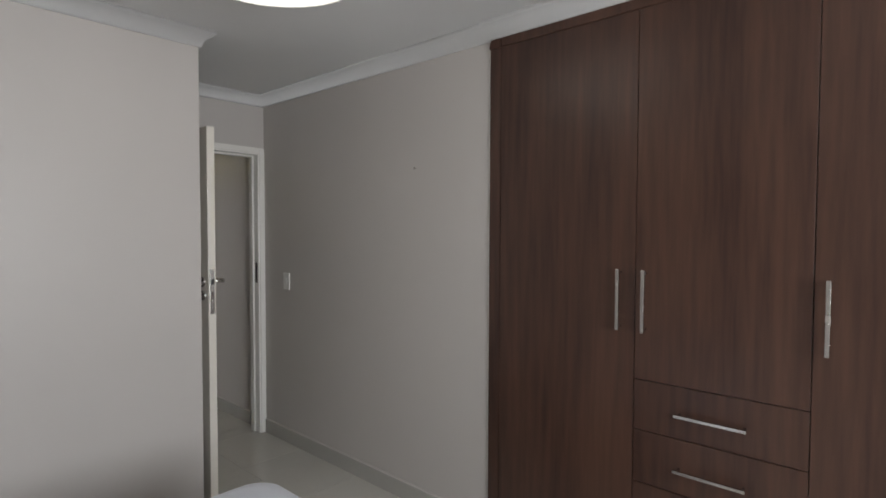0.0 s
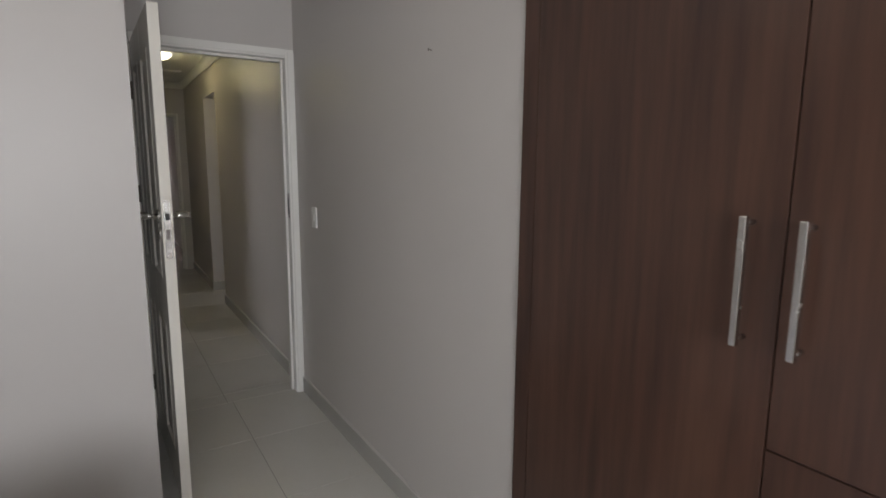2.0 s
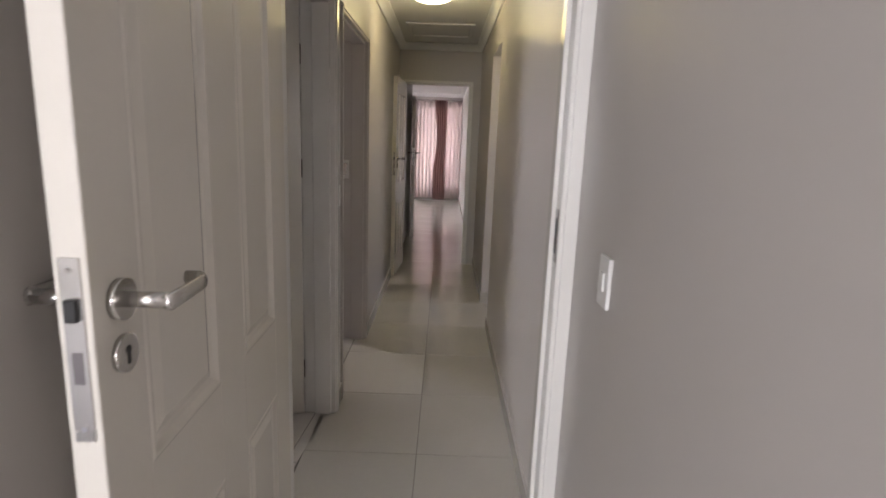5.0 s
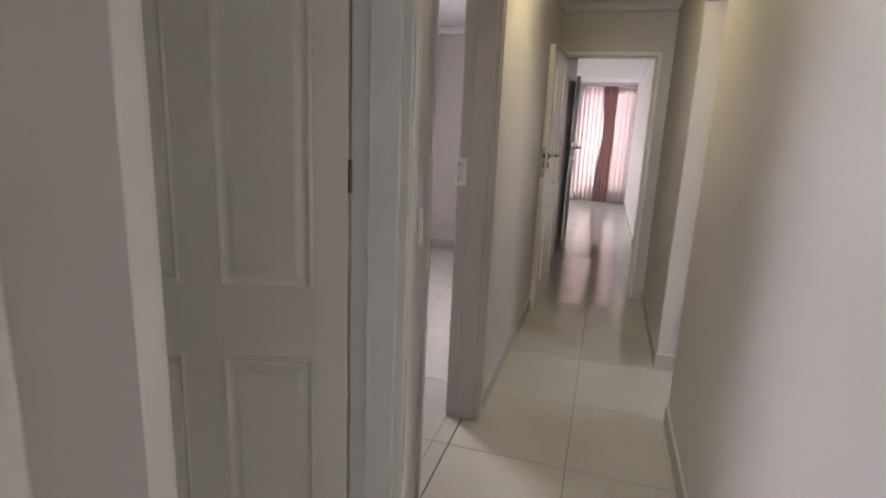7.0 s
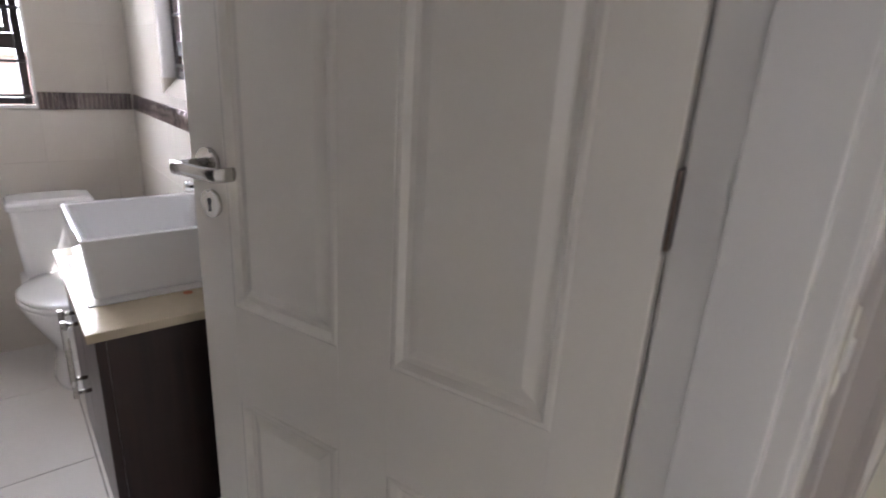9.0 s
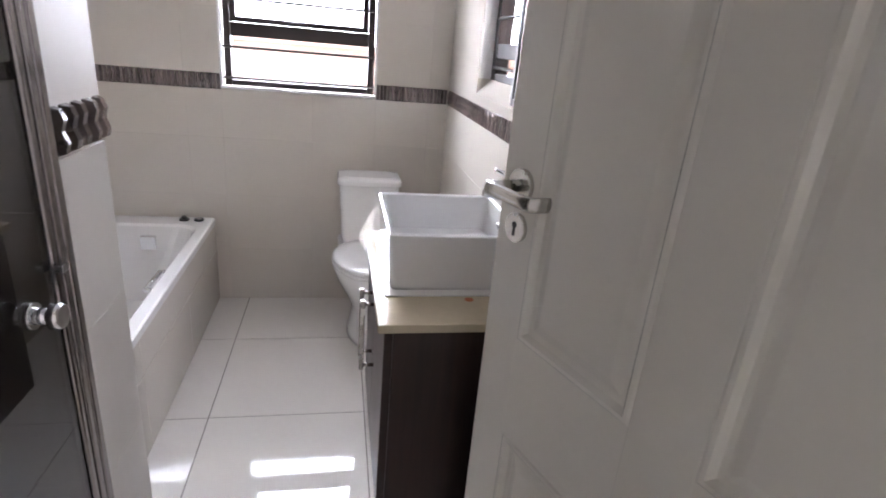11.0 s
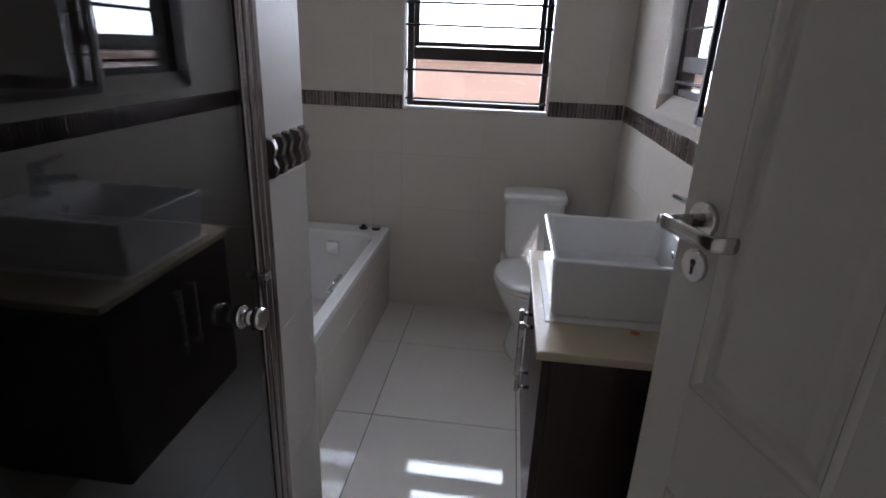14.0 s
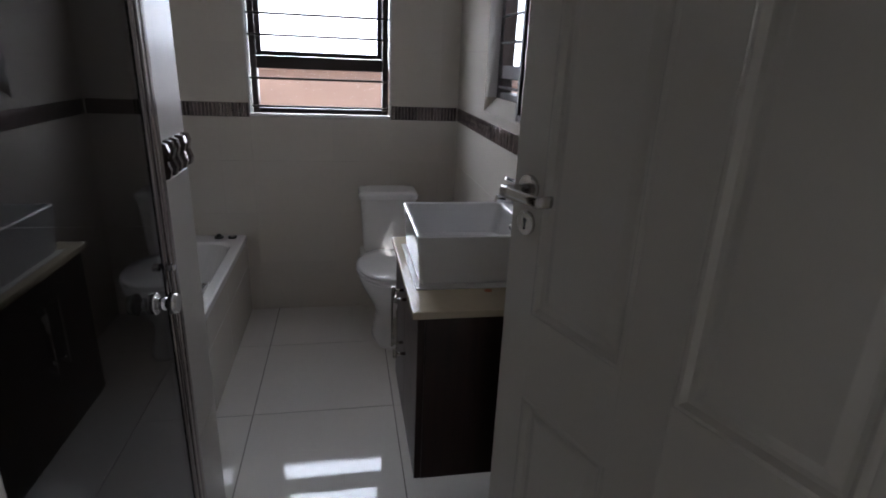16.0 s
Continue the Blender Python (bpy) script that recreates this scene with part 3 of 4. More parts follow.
hatch = thing("ceiling_hatch", pose(1.33, 7.95, CEIL_Z), "white painted roof hatch in the corridor ceiling", "hatch")
part("hatch_panel", box(-0.27, 0.27, -0.27, 0.27, -0.010, -0.001, 0.003), CEIL, hatch)
for x0, x1, y0, y1 in ((-0.31, -0.273, -0.31, 0.31), (0.273, 0.31, -0.31, 0.31), (-0.272, 0.272, -0.31, -0.273), (-0.272, 0.272, 0.273, 0.31)):
    part("trim", box(x0, x1, y0, y1, -0.018, -0.001, 0.004), CEIL, hatch)

# ---- bathroom: window ----
win = thing("window_1", BATH @ pose(-2.20, 0, 0), "dark aluminium window with horizontal burglar bars", "window", kind="structure")
for a, c in ((WY0 + 0.012, WY0 + 0.045), (WY1 - 0.045, WY1 - 0.012)):
    part("window_frame", box(-0.03, 0.03, a, c, WZ0 + 0.012, WZ1 - 0.01, 0.003), ALU, win)
for a, c in ((WZ0 + 0.012, WZ0 + 0.04), (1.386, 1.450), (WZ1 - 0.04, WZ1 - 0.01)):
    part("window_frame", box(-0.029, 0.029, WY0 + 0.046, WY1 - 0.046, a, c, 0.003), ALU, win)
sash = part("sash", box(0.004, 0.036, WY0 + 0.047, WY0 + 0.075, 1.451, WZ1 - 0.041, 0.003), ALU, win)
part("sash_rail", box(0.004, 0.036, WY1 - 0.075, WY1 - 0.047, 1.451, WZ1 - 0.041, 0.003), ALU, sash)
part("sash_rail", box(0.004, 0.036, WY0 + 0.0755, WY1 - 0.0755, 1.451, 1.476, 0.003), ALU, sash)
part("stay", box(0.03, 0.05, 4.48, 4.60, 1.458, 1.468, 0.002), ALU, sash)
part("pane", box(0.010, 0.014, WY0 + 0.07, WY1 - 0.07, 1.472, WZ1 - 0.04), PANE, win).visible_shadow = False
part("pane", box(-0.004, 0.0, WY0 + 0.044, WY1 - 0.044, WZ0 + 0.038, 1.387), PANE, win).visible_shadow = False
for z in (1.192, 1.337, 1.553, 1.657, 1.762, 1.868):
    part("burglar_bar", rod((0.062, WY0 + 0.004, z), (0.062, WY1 - 0.004, z), 0.006, 10), ALU, win)
part("window_sill", box(0.031, 0.094, WY0 + 0.001, WY1 - 0.001, WZ0, WZ0 + 0.011, 0.002), CERAMIC, win, "white tiled sill")
for y0, y1 in ((WY0 + 0.0005, WY0 + 0.011), (WY1 - 0.011, WY1 - 0.0005)):
    part("reveal", box(0.031, 0.094, y0, y1, WZ0 + 0.012, WZ1, 0.002), CERAMIC, win)
structure("outside_ground", box(-60, 60, -60, 80, -0.35, -0.2), GROUND, "plain paved ground outside", "ground")
nb = thing("boundary_wall", pose(-4.6, 0, -0.2), "peach plastered boundary wall outside the bathroom window", "wall", kind="structure")
part("wall_body", box(-0.1, 0.1, -2, 11, 0, 1.52), PLASTER_OUT, nb)
part("coping", box(-0.14, 0.14, -2.02, 11.02, 1.52, 1.56, 0.01), PLASTER_OUT, nb)

haze = structure("backdrop_haze", box(-14.1, -14.0, -12, 22, -0.3, 16), glowing("bright_haze", (0.93, 0.965, 1.0), 9.0), "bright hazy sky beyond the boundary wall", "backdrop")

# ---- bathroom: vanity ----
vb = thing("vanity_cabinet", BATH @ pose(-0.53, 5.09, 0), "dark wenge vanity cabinet with steel bar handles", "cabinet")
part("body", box(-0.291, 0.294, -0.211, 0.225, 0.325, 0.838, 0.002), WOOD_DARK, vb)
for x0, x1, hx in ((-0.291, 0.0, -0.035), (0.002, 0.294, 0.037)):
    d = part("door", box(x0, x1, -0.231, -0.2115, 0.327, 0.834, 0.0015), WOOD_DARK, vb)
    bar_handle(d, (hx, -0.231, 0.575), (hx, -0.231, 0.785), (0, -0.034, 0), 0.006)
ct = thing("vanity_worktop", BATH @ pose(-0.53, 5.08, 0.839), "cream stone worktop on the vanity", "worktop")
part("slab", box(-0.312, 0.309, -0.236, 0.236, 0, 0.022, 0.003), STONE, ct)
part("stain", rod((0.188, -0.01, 0.0218), (0.188, -0.01, 0.0226), 0.011, 14), material("rust_stain", (0.45, 0.14, 0.05), 0.6), ct, "small rust stain")
part("sealant", box(-0.220, 0.172, -0.212, 0.226, 0.0222, 0.0262, 0.0015, 1), PLASTIC, ct, "bead of white sealant round the basin")

bs = thing("basin", BATH @ pose(-0.564, 5.093, 0.8655), "white rectangular ceramic vessel basin", "basin")
o = [rounded(0, 0, w, d, r, z, 5) for w, d, r, z in ((0.352, 0.414, 0.016, 0.0), (0.358, 0.420, 0.016, 0.006), (0.382, 0.440, 0.012, 0.139), (0.382, 0.440, 0.012, 0.143), (0.376, 0.434, 0.010, 0.1455))]
i2 = [rounded(0, -0.047, w, d, r, z, 5) for w, d, r, z in ((0.360, 0.328, 0.012, 0.1455), (0.352, 0.320, 0.014, 0.142), (0.32, 0.290, 0.025, 0.045), (0.27, 0.24, 0.04, 0.032))]
part("bowl", loft(o + i2), CERAMIC, bs)
part("overflow", rod((-0.01, 0.112, 0.108), (-0.01, 0.100, 0.105), 0.012, 16), CHROME, bs, "chrome overflow ring")
part("overflow_hole", rod((-0.01, 0.1035, 0.1058), (-0.01, 0.0995, 0.1048), 0.007, 14), BLACK, bs)
part("drain", rod((0, -0.047, 0.0315), (0, -0.047, 0.037), 0.022, 20), CHROME, bs, "chrome drain")
tap = thing("basin_tap", BATH @ pose(-0.564, 5.258, 1.011), "chrome single-lever basin mixer tap", "tap")
part("body", rod((0, 0, 0), (0, 0, 0.075), 0.023, 24, 0.02), CHROME, tap)
part("flange", rod((0, 0, 0), (0, 0, 0.008), 0.028, 24, 0.026), CHROME, tap)
part("spout", rod((0, -0.01, 0.045), (0, -0.12, 0.060), 0.014, 16, 0.012), CHROME, tap)
part("lever", rod((0, -0.005, 0.088), (0, -0.095, 0.122), 0.010, 14, 0.006), CHROME, tap)
part("cap", rod((0, 0, 0.074), (0, 0, 0.096), 0.022, 24, 0.015), CHROME, tap)

mirror = thing("wall_mirror", BATH @ pose(-0.55, 5.318, 0), "rectangular wall mirror in a slim dark frame above the basin", "mirror")
part("mirror_glass", box(-0.36, 0.36, -0.016, -0.012, 1.29, 2.03, 0.001), MIRROR, mirror)
part("mirror_backing", box(-0.372, 0.372, -0.0118, 0.0, 1.278, 2.042), ALU, mirror)
for x0, x1, z0, z1 in ((-0.385, -0.361, 1.265, 2.055), (0.361, 0.385, 1.265, 2.055), (-0.3605, 0.3605, 1.265, 1.289), (-0.3605, 0.3605, 2.031, 2.055)):
    part("frame_bar", box(x0, x1, -0.024, -0.001, z0, z1, 0.003), ALU, mirror, "dark frame bar")

# ---- bathroom: second window, over the basin wall ----
wn2 = thing("window_3", BATH @ pose(0, 5.40, 0), "narrow dark aluminium window with burglar bars beside the mirror", "window", kind="structure")
for x0, x1 in ((NX0 + 0.006, NX0 + 0.058), (NX1 - 0.048, NX1 - 0.006)):
    part("window_frame", box(x0, x1, -0.026, 0.030, 1.312, WZ1 - 0.006, 0.003), ALU, wn2)
for z0, z1 in ((1.312, 1.338), (1.398, 1.452), (WZ1 - 0.04, WZ1 - 0.006)):
    part("window_frame", box(NX0 + 0.0585, NX1 - 0.0485, -0.025, 0.029, z0, z1, 0.003), ALU, wn2)
for z0, z1 in ((1.338, 1.398), (1.452, WZ1 - 0.04)):
    part("pane", box(NX0 + 0.058, NX1 - 0.048, 0.0, 0.004, z0, z1), PANE, wn2).visible_shadow = False
for z in (1.362, 1.545, 1.650, 1.755, 1.860):
    part("burglar_bar", rod((NX0 + 0.05, -0.032, z), (NX1 - 0.04, -0.032, z), 0.006, 10), ALU, wn2)
sill = loft([[(x, -0.081, NZ0 - 0.004), (x, -0.081, NZ0 + 0.004), (x, -0.024, 1.311), (x, 0.034, 1.311), (x, 0.034, NZ0 - 0.004)] for x in (NX0 + 0.001, NX1 - 0.001)])
part("window_sill", sill, WTILE, wn2, "sloping cream tiled sill")
for x0, x1 in ((NX0 + 0.0005, NX0 + 0.005), (NX1 - 0.005, NX1 - 0.0005)):
    part("reveal", box(x0, x1, -0.078, 0.034, 1.313, WZ1, 0.001), CERAMIC, wn2)

# ---- bathroom: toilet ----
tl = thing("toilet", BATH @ pose(-2.105, 4.917, 0), "white ceramic close-coupled toilet with closed lid", "toilet")
part("cistern", loft([rounded(0.105, 0, d, w, 0.03, z, 6) for d, w, z in ((0.16, 0.25, 0.40), (0.175, 0.275, 0.44), (0.20, 0.305, 0.725))]), CERAMIC, tl, smooth=False)
part("cistern_lid", loft([rounded(0.108, 0, d, w, 0.04, z, 6) for d, w, z in ((0.215, 0.318, 0.726), (0.224, 0.326, 0.732), (0.224, 0.326, 0.752), (0.212, 0.312, 0.764), (0.16, 0.25, 0.770))]), CERAMIC, tl)
part("pedestal", loft([oval(x, 0, a, b2, z, 36) for x, a, b2, z in ((0.36, 0.205, 0.105, 0.0), (0.36, 0.20, 0.10, 0.02), (0.35, 0.16, 0.085, 0.10), (0.36, 0.165, 0.085, 0.17), (0.385, 0.205, 0.12, 0.25), (0.40, 0.235, 0.16, 0.33), (0.40, 0.245, 0.178, 0.385), (0.40, 0.24, 0.176, 0.394))]), CERAMIC, tl, smooth=True)
part("shelf", loft([rounded(0.13, 0, 0.24, w, 0.03, z, 6) for w, z in ((0.20, 0.30), (0.30, 0.37), (0.31, 0.399))]), CERAMIC, tl)
part("seat", loft([oval(0.41, 0, a, b2, z, 40, 0.06) for a, b2, z in ((0.235, 0.178, 0.395), (0.243, 0.184, 0.400), (0.243, 0.184, 0.411), (0.238, 0.180, 0.415))]), CERAMIC, tl, smooth=True)
part("lid", loft([oval(0.405, 0, a, b2, z, 40, 0.06) for a, b2, z in ((0.232, 0.176, 0.4165), (0.240, 0.182, 0.420), (0.240, 0.182, 0.428), (0.225, 0.168, 0.437), (0.15, 0.11, 0.442))]), CERAMIC, tl, smooth=True)

# ---- bathroom: bath ----
BX0, BX1, BY0, BY1, BZ = -2.108, -0.290, 3.362, 4.125, 0.476
tub = thing("bathtub", BATH @ pose((BX0 + BX1) / 2, (BY0 + BY1) / 2, 0), "white built-in bathtub with a tiled front panel", "bathtub")
L, W = BX1 - BX0 - 0.006, BY1 - BY0 - 0.004
tr = [rounded(0, 0, L, W, 0.015, BZ - 0.035, 6), rounded(0, 0, L, W, 0.015, BZ - 0.006, 6), rounded(0, 0, L - 0.012, W - 0.012, 0.012, BZ, 6)]
tr += [rounded(0.02, 0.0, L - a, W - c, r, z, 6) for a, c, r, z in ((0.20, 0.10, 0.10, BZ - 0.001), (0.22, 0.12, 0.11, BZ - 0.012), (0.30, 0.20, 0.13, BZ - 0.18), (0.42, 0.27, 0.15, 0.10), (0.62, 0.40, 0.15, 0.07))]
part("tub", loft(tr, False, True), CERAMIC, tub)
part("panel_backing", box(-L / 2, L / 2, W / 2 - 0.06, W / 2 - 0.013, 0.0, BZ - 0.037), WGROUT, tub)
px = -L / 2
while px < L / 2 - 0.02:
    x1 = min(px + 0.6, L / 2)
    for z0, z1 in ((0.002, 0.298), (0.300, BZ - 0.037)):
        part("tile", box(px + 0.001, x1 - 0.001, W / 2 - 0.0125, W / 2 - 0.002, z0 + 0.001, z1 - 0.001, 0.001, 1), WTILE, tub)
    px = x1
part("headrest_plate", box(-0.790, -0.742, 0.055, 0.125, BZ - 0.125, BZ - 0.055, 0.003), CHROME, tub, "square chrome overflow plate")
grip = part("grip", rod((-0.25, W / 2 - 0.092, BZ - 0.03), (-0.07, W / 2 - 0.092, BZ - 0.03), 0.010, 14), CHROME, tub, "chrome grip rail")
for gx in (-0.25, -0.07):
    part("grip_post", rod((gx, W / 2 - 0.092, BZ - 0.03), (gx, W / 2 - 0.064, BZ - 0.03), 0.008, 12), CHROME, grip)
for k, (tx, ty) in enumerate(((-0.85, 0.240), (-0.85, 0.312))):
    pl = thing("bath_plug", BATH @ pose((BX0 + BX1) / 2 + tx, (BY0 + BY1) / 2 + ty, BZ), "small black rubber plug on the bath rim", "plug", "plugs on the bath rim")
    part("disc", rod((0, 0, 0), (0, 0, 0.008), 0.024, 20), BLACK, pl)
    part("knob", rod((0, 0, 0.008), (0, 0, 0.022 if k == 0 else 0.011), 0.012, 14), BLACK if k == 0 else CHROME, pl)

# ---- bathroom: shower screen ----
sh = thing("shower_screen", pose(-0.108, 4.20, 0, 0, 0, -4.2) @ pose(0.108, 0, 0), "grey shower glass in a chrome frame with a round knob", "shower screen")
part("wall_channel", box(-0.108, -0.088, -0.012, 0.009, 0.06, 2.0, 0.003), SHOWER_FRAME, sh)
b = box(-0.086, -0.046, -0.009, 0.008, 0.075, 1.985, 0.004)
box(-0.071, -0.062, 0.006, 0.011, 0.075, 1.985, 0.002, bm=b)
part("door_stile", b, SHOWER_FRAME, sh)
part("channel", box(0.700, 0.727, -0.012, 0.012, 0.06, 2.0, 0.003), SHOWER_FRAME, sh)
part("head_rail", box(-0.087, 0.699, -0.010, 0.010, 1.988, 2.02, 0.003), SHOWER_FRAME, sh)
part("sill_rail", box(-0.087, 0.699, -0.010, 0.010, 0.05, 0.074, 0.003), SHOWER_FRAME, sh)
part("glass_pane", box(-0.0455, 0.699, -0.003, 0.003, 0.076, 1.985), SHOWER_GLASS, sh)
for s in (1,):
    kn = part("knob", rod((0.026, 0.003, 1.035), (0.026, 0.030, 1.035), 0.012, 20), CHROME, sh, "round chrome knob")
    part("knob_cap", rod((0.026, 0.030, 1.035), (0.026, 0.044, 1.035), 0.020, 24, 0.017), CHROME, kn)
    part("knob_ring", rod((0.026, 0.003, 1.035), (0.026, 0.009, 1.035), 0.019, 24), CHROME, kn)
part("catch", box(-0.058, -0.040, 0.009, 0.022, 1.070, 1.082, 0.002), CHROME, sh)
part("kerb", box(-0.104, 0.722, -0.05, 0.03, 0.036, 0.05, 0.004), CERAMIC, sh, "white shower tray kerb")
structure("shower_tray", box(-0.086, 0.728, 3.362, 4.36, 0.001, 0.035, 0.004), CERAMIC, "white shower tray", "shower tray").matrix_basis = BATH

# ---- far room ----
fw = thing("window_2", pose(0, 15.56, 0), "bright window behind sheer curtains", "window", kind="structure")
for x0, x1 in ((0.802, 0.85), (1.235, 1.285), (1.67, 1.718)):
    part("window_frame", box(x0, x1, -0.03, 0.03, 0.302, 2.248, 0.003), GLOSS_WHITE, fw)
for x0, x1 in ((0.851, 1.234), (1.286, 1.669)):
    part("pane", box(x0, x1, -0.003, 0.003, 0.304, 2.246), PANE, fw).visible_shadow = False


def curtain(name, x0, x1, y, z0, z1, waves, amp, mat, label, gather=0.0):
    n = int(waves * 10)
    rings = []
    for k in range(13):
        z = z1 + (z0 - z1) * k / 12
        pull = 1 - gather * math.sin(math.pi * min(1, k / 9)) ** 2
        rings.append([(x1 - (x1 - x0) * (1 - i / n) * pull, y + amp * (0.5 + 0.5 * k / 12) * math.sin(2 * math.pi * waves * i / n + 0.3 * math.sin(k)), z) for i in range(n + 1)])
    back = loft(rings, False, False, False)
    ob = thing(name, pose(0, 0, 0), label, "curtain")
    c = part("fabric", back, mat, ob, smooth=True)
    c.modifiers.new("thick", "SOLIDIFY").thickness = 0.003
    return ob


curtain("sheer_curtain", 0.15, 1.24, 15.40, 0.06, 2.28, 13, 0.025, SHEER, "white sheer curtain hanging before the window")
curtain("sheer_curtain", 1.40, 1.77, 15.42, 0.06, 2.28, 4, 0.02, SHEER, "white sheer curtain beside the drape")
curtain("drape", 1.15, 1.43, 15.34, 0.04, 2.30, 5, 0.035, DRAPE, "dusky brown drape gathered at the window", 0.25)
curtain("drape", -0.15, 0.45, 15.34, 0.04, 2.30, 7, 0.035, DRAPE, "dusky brown drape gathered at the window")
rail = thing("curtain_rail", pose(0, 15.40, 2.31), "slim steel curtain rail above the window", "curtain rail")
part("rod", rod((-0.3, 0, 0), (1.77, 0, 0), 0.012, 14), STEEL, rail)
for x in (-0.2, 0.8, 1.7):
    part("bracket", box(x - 0.01, x + 0.01, 0, 0.099, -0.015, 0.015, 0.002), STEEL, rail)
lamp("far_window_light", "AREA", (1.26, 15.75, 1.35), (1.26, 10, 1.0), 11, (1.0, 0.90, 0.92), 0.9, 1.9)

# ---- floors, wall tiles and mosaic ----
TILE_MESH = {}


def tile_piece(parent, size, place, mat, key):
    k = (key, *(round(s, 4) for s in size))
    if k not in TILE_MESH:
        b = box(-size[0] / 2, size[0] / 2, -size[1] / 2, size[1] / 2, -size[2] / 2, size[2] / 2, 0.0004 if key == "wall_tile" else 0.0008, 1)
        me = bpy.data.meshes.new("tile")
        b.to_mesh(me)
        b.free()
        me.materials.append(mat)
        TILE_MESH[k] = me
    ob = new("tile", TILE_MESH[k])
    ob.parent = parent
    ob.location = place
    return ob


def cuts(a, b, origin, pitch):
    k = math.ceil((a - origin) / pitch + 1e-6)
    out = [a]
    while origin + k * pitch < b - 0.01:
        if origin + k * pitch > a + 0.01:
            out.append(origin + k * pitch)
        k += 1
    return out + [b]


def tiled_floor(name, x0, x1, y0, y1, ox, oy, mat, label, gap=0.003):
    slab = structure(name, box(x0, x1, y0, y1, -0.12, -0.0022), GROUT, label, "floor")
    xs, ys = cuts(x0, x1, ox, 0.6), cuts(y0, y1, oy, 0.6)
    for xa, xb in zip(xs, xs[1:]):
        for ya, yb in zip(ys, ys[1:]):
            tile_piece(slab, (xb - xa - gap, yb - ya - gap, 0.008), ((xa + xb) / 2, (ya + yb) / 2, -0.004), mat, mat.name)
    return slab


tiled_floor("floor_bedroom", -2.4, 2.44, -1.82, 4.03, 1.36, 3.50, TILE, "polished cream porcelain floor tiles")
tiled_floor("floor_corridor", 0.808, 1.94, 4.03, 8.81, 1.33, 3.57, TILE, "polished cream porcelain floor tiles")
tiled_floor("floor_second_room", -0.70, 0.805, 5.44, 9.87, 0.13, 3.57, TILE, "polished cream porcelain floor tiles")
tiled_floor("floor_side_room", 1.943, 4.4, 5.72, 8.2, 1.93, 3.57, TILE, "polished cream porcelain floor tiles")
tiled_floor("floor_far_passage", 0.803, 1.94, 8.813, 11.098, 1.33, 3.57, TILE, "polished cream porcelain floor tiles")
tiled_floor("floor_far_room", -2.2, 1.94, 11.1, 15.5, 1.33, 3.57, TILE, "polished cream porcelain floor tiles")
tiled_floor("floor_bathroom", -2.118, 0.80, 3.36, 5.328, -1.055, 4.276, BTILE, "glossy white porcelain bathroom floor tiles", 0.0045).matrix_basis = BATH
structure("floor_threshold", box(0.70, 0.86, 4.28, 5.12, -0.14, -0.010), GROUT, "grey mortar bed under the bathroom doorway", "floor")


def tiled_wall(name, m, length, spans, label, mat=WTILE, rows=(0.0, 0.3, 0.6, 0.9, 1.135), upper=(1.21, 1.51, 1.81, 2.11, 2.41, 2.458), start=0.0, gap=0.0004, hole=None):
    """Tiles on a wall whose local x runs along it, with y out of the wall."""
    ob = thing(name, m, label, "wall tiles", kind="structure")
    xs = cuts(0, length, start, 0.6)
    if hole:
        xs = sorted(set([x for x in xs if not (hole[0] - 0.02 < x < hole[1] + 0.02)] + [hole[0], hole[1]] + [x for x in xs if hole[0] + 0.02 < x < hole[1] - 0.02]))
    for band in (rows, upper):
        for za, zb in zip(band, band[1:]):
            for xa, xb in zip(xs, xs[1:]):
                parts = [(za, zb)]
                if hole and xa >= hole[0] - 0.001 and xb <= hole[1] + 0.001:
                    parts = [(za, min(zb, hole[2])), (max(za, hole[3]), zb)]
                for p, q in parts:
                    if q - p > 0.012 and xb - xa > 0.006:
                        t = tile_piece(ob, (xb - xa - gap, 0.008, q - p - gap), ((xa + xb) / 2, 0.004, (p + q) / 2), mat, mat.name)
    return ob


tiled_wall("wall_tiles_west", BATH @ pose(-2.118, 5.32, 0, 0, 0, -90), 1.96, None, "large cream glossy wall tiles under and beside the window", start=0.1, hole=(5.32 - WY1, 5.32 - WY0, WZ0, WZ1))
tiled_wall("wall_tiles_north", BATH @ pose(0.64, 5.328, 0, 0, 0, 180), 2.75, None, "large cream glossy wall tiles behind the basin", start=0.25, hole=(0.64 - NX1, 0.64 - NX0, NZ0, WZ1))
tiled_wall("wall_tiles_nib_front", BATH @ pose(-0.288, 4.326, 0), 0.20, None, "cream tiles on the end of the shower partition, darkened for shade", NIB_TILE, rows=(0.0, 0.3, 0.6, 0.915, 1.215), upper=(1.29, 1.6, 1.9, 2.2, 2.458))
tiled_wall("wall_tiles_nib_bath", BATH @ pose(-0.280, 3.362, 0, 0, 0, 90), 0.964, None, "cream glossy tiles on the bath side of the partition", start=0.25)
tiled_wall("wall_tiles_nib_shower", BATH @ pose(-0.096, 4.326, 0, 0, 0, -90), 0.96, None, "cream glossy tiles inside the shower", start=0.25)
tiled_wall("wall_tiles_south", BATH @ pose(-2.118, 3.352, 0), 2.846, None, "large cream glossy wall tiles along the bath", start=0.2)
tiled_wall("wall_tiles_east", pose(0.73, 3.14, 0, 0, 0, 90), 1.15, None, "large cream glossy wall tiles beside the door", start=0.2)


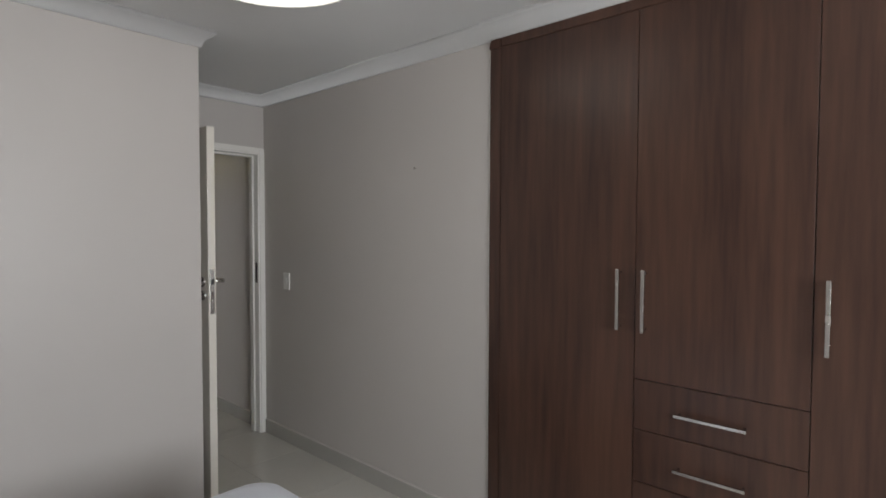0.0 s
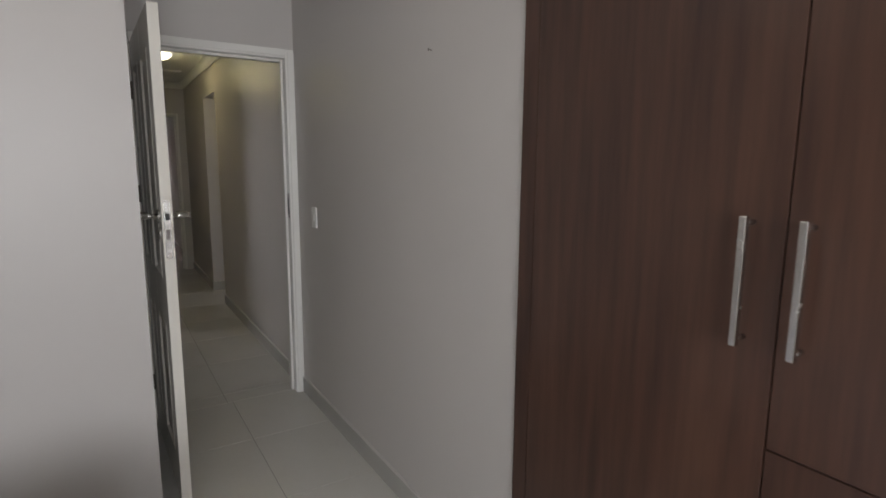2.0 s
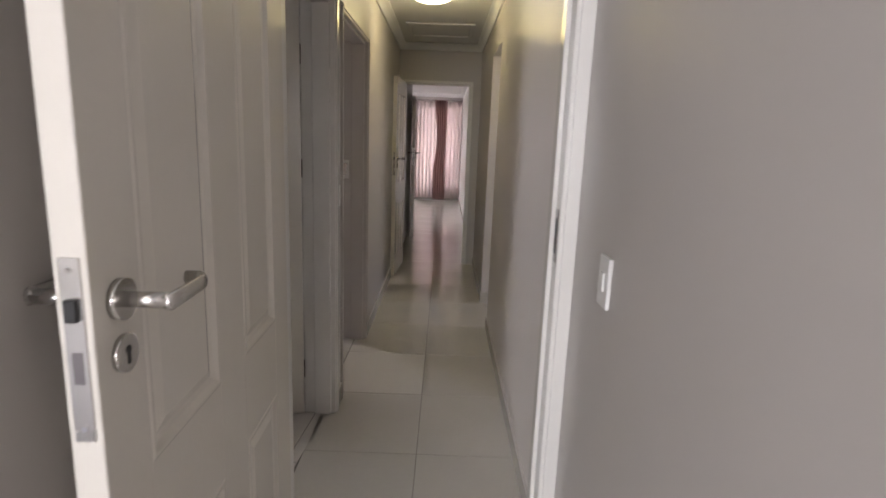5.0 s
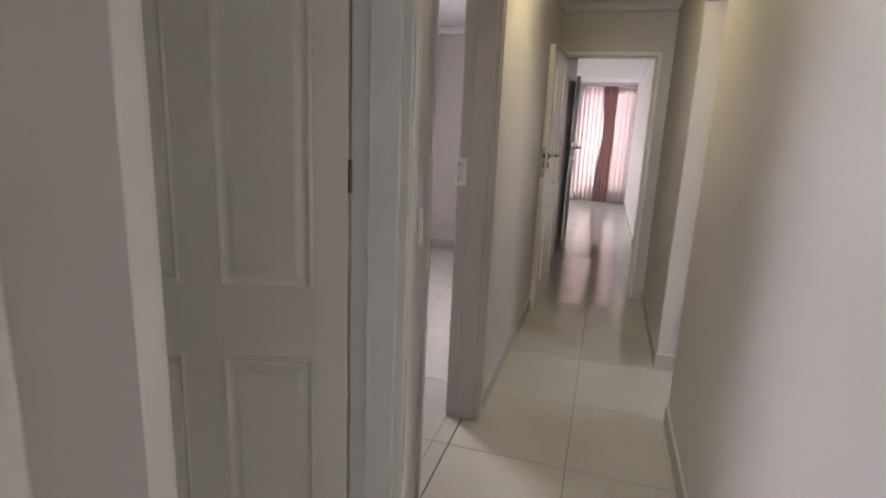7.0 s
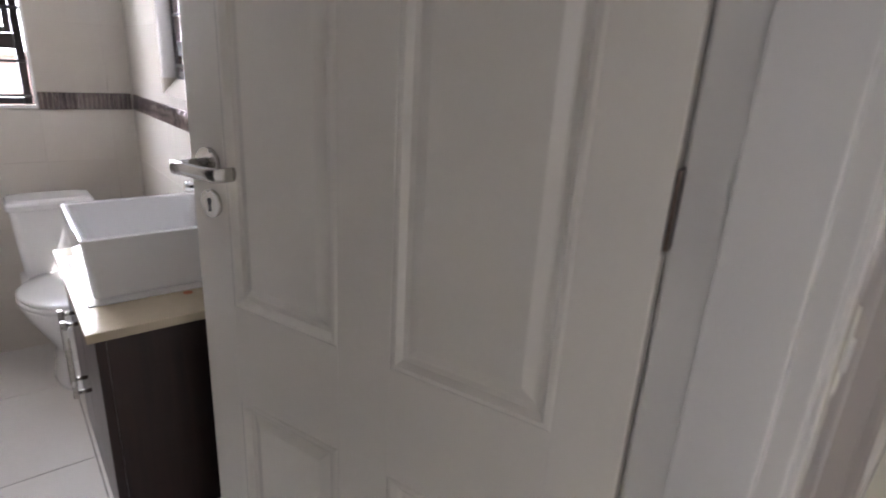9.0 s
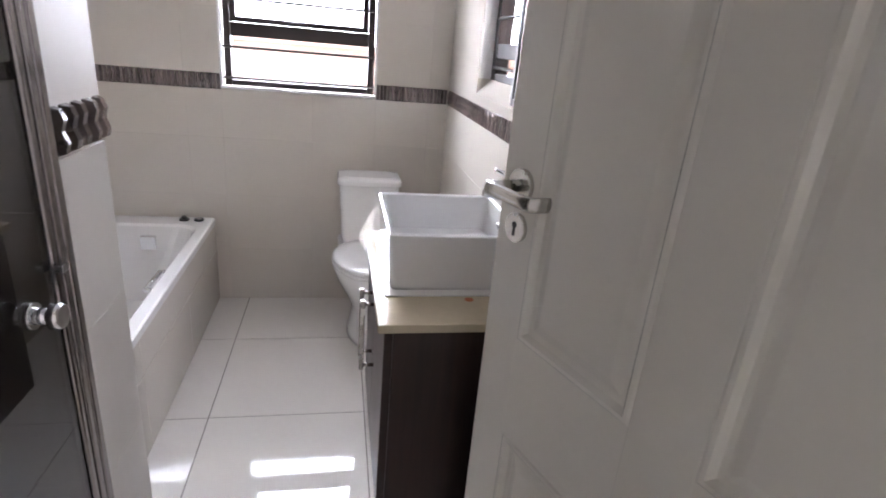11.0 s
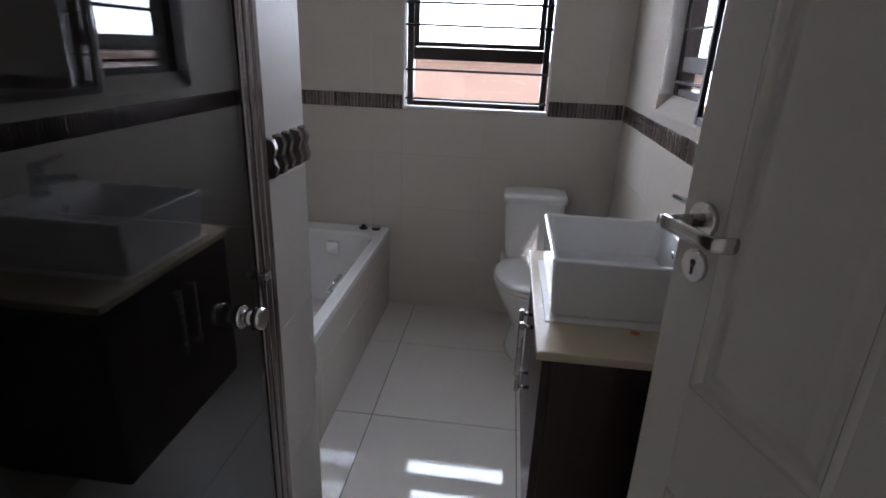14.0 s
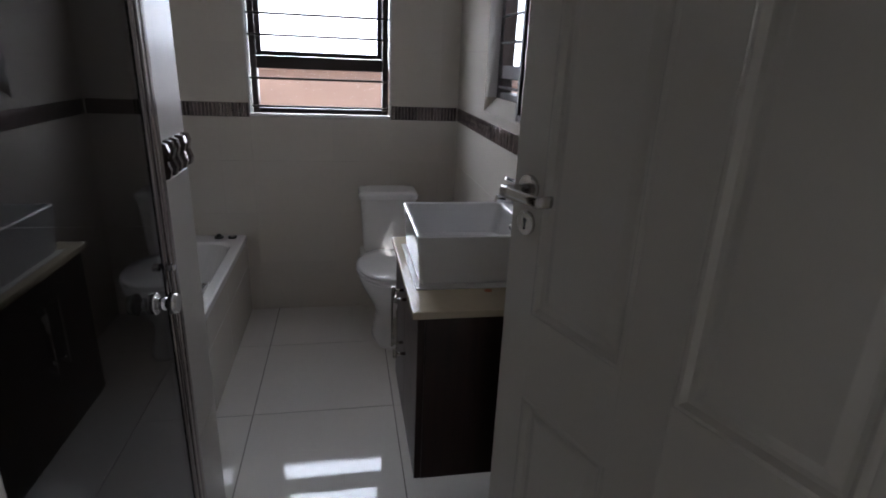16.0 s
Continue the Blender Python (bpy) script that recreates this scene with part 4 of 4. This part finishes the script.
def mosaic(name, m, length, z0, label, pitch=0.0185, high=0.074, chunk=1.0):
    ob = thing(name, m, label, "mosaic band", kind="structure")
    part("mortar", box(0, length, 0.0, 0.004, z0, z0 + high), MOSAIC_BASE, ob)
    if "bar" not in TILE_MESH:
        b = bmesh.new()
        w, h = 0.0145, 0.070
        rings = []
        for z, k in ((-h / 2, 0.3), (-h / 2 + 0.004, 0.8), (-h / 4, 1.0), (0, 0.75), (h / 4, 1.0), (h / 2 - 0.004, 0.8), (h / 2, 0.3)):
            rings.append([(-w / 2, 0, z), (-w / 2, 0.004 * k, z), (-w / 4, 0.008 * k, z), (w / 4, 0.008 * k, z), (w / 2, 0.004 * k, z), (w / 2, 0, z)])
        b.free()
        b = loft(rings)
        bmesh.ops.recalc_face_normals(b, faces=b.faces)
        me = bpy.data.meshes.new("mosaic_bar")
        b.to_mesh(me)
        b.free()
        me.materials.append(MOSAIC)
        TILE_MESH["bar"] = me
    n = int(length / pitch)
    for i in range(n):
        o = new("mosaic_bar", TILE_MESH["bar"])
        o.parent = ob
        o.matrix_basis = pose((i + 0.5) * length / n, 0.004 + 0.001 * math.sin(i * 2.3), z0 + high / 2, random.uniform(-3, 3), 0, random.uniform(-8, 8)) @ Matrix.Diagonal((chunk, chunk * 1.3 if chunk > 1 else 1, 1.06, 1))
    return ob


mosaic("mosaic_band_window", BATH @ pose(-2.118, 5.316, 0, 0, 0, -90), 5.316 - WY1, 1.136, "band of dark glazed mosaic bars beside the window")
mosaic("mosaic_band_window", BATH @ pose(-2.118, WY0, 0, 0, 0, -90), 0.80, 1.136, "band of dark glazed mosaic bars beside the window")
mosaic("mosaic_band_basin", BATH @ pose(0.35, 5.328, 0, 0, 0, 180), 2.45, 1.136, "band of dark glazed mosaic bars behind the basin")
mosaic("mosaic_band_nib", BATH @ pose(-0.288, 4.326, 0), 0.20, 1.222, "dark glazed mosaic bars wrapping the shower partition", 0.040, 0.074, 2.1)
mosaic("mosaic_band_nib_side", BATH @ pose(-0.280, 4.234, 0, 0, 0, 90), 0.10, 1.222, "dark glazed mosaic bars wrapping the shower partition")
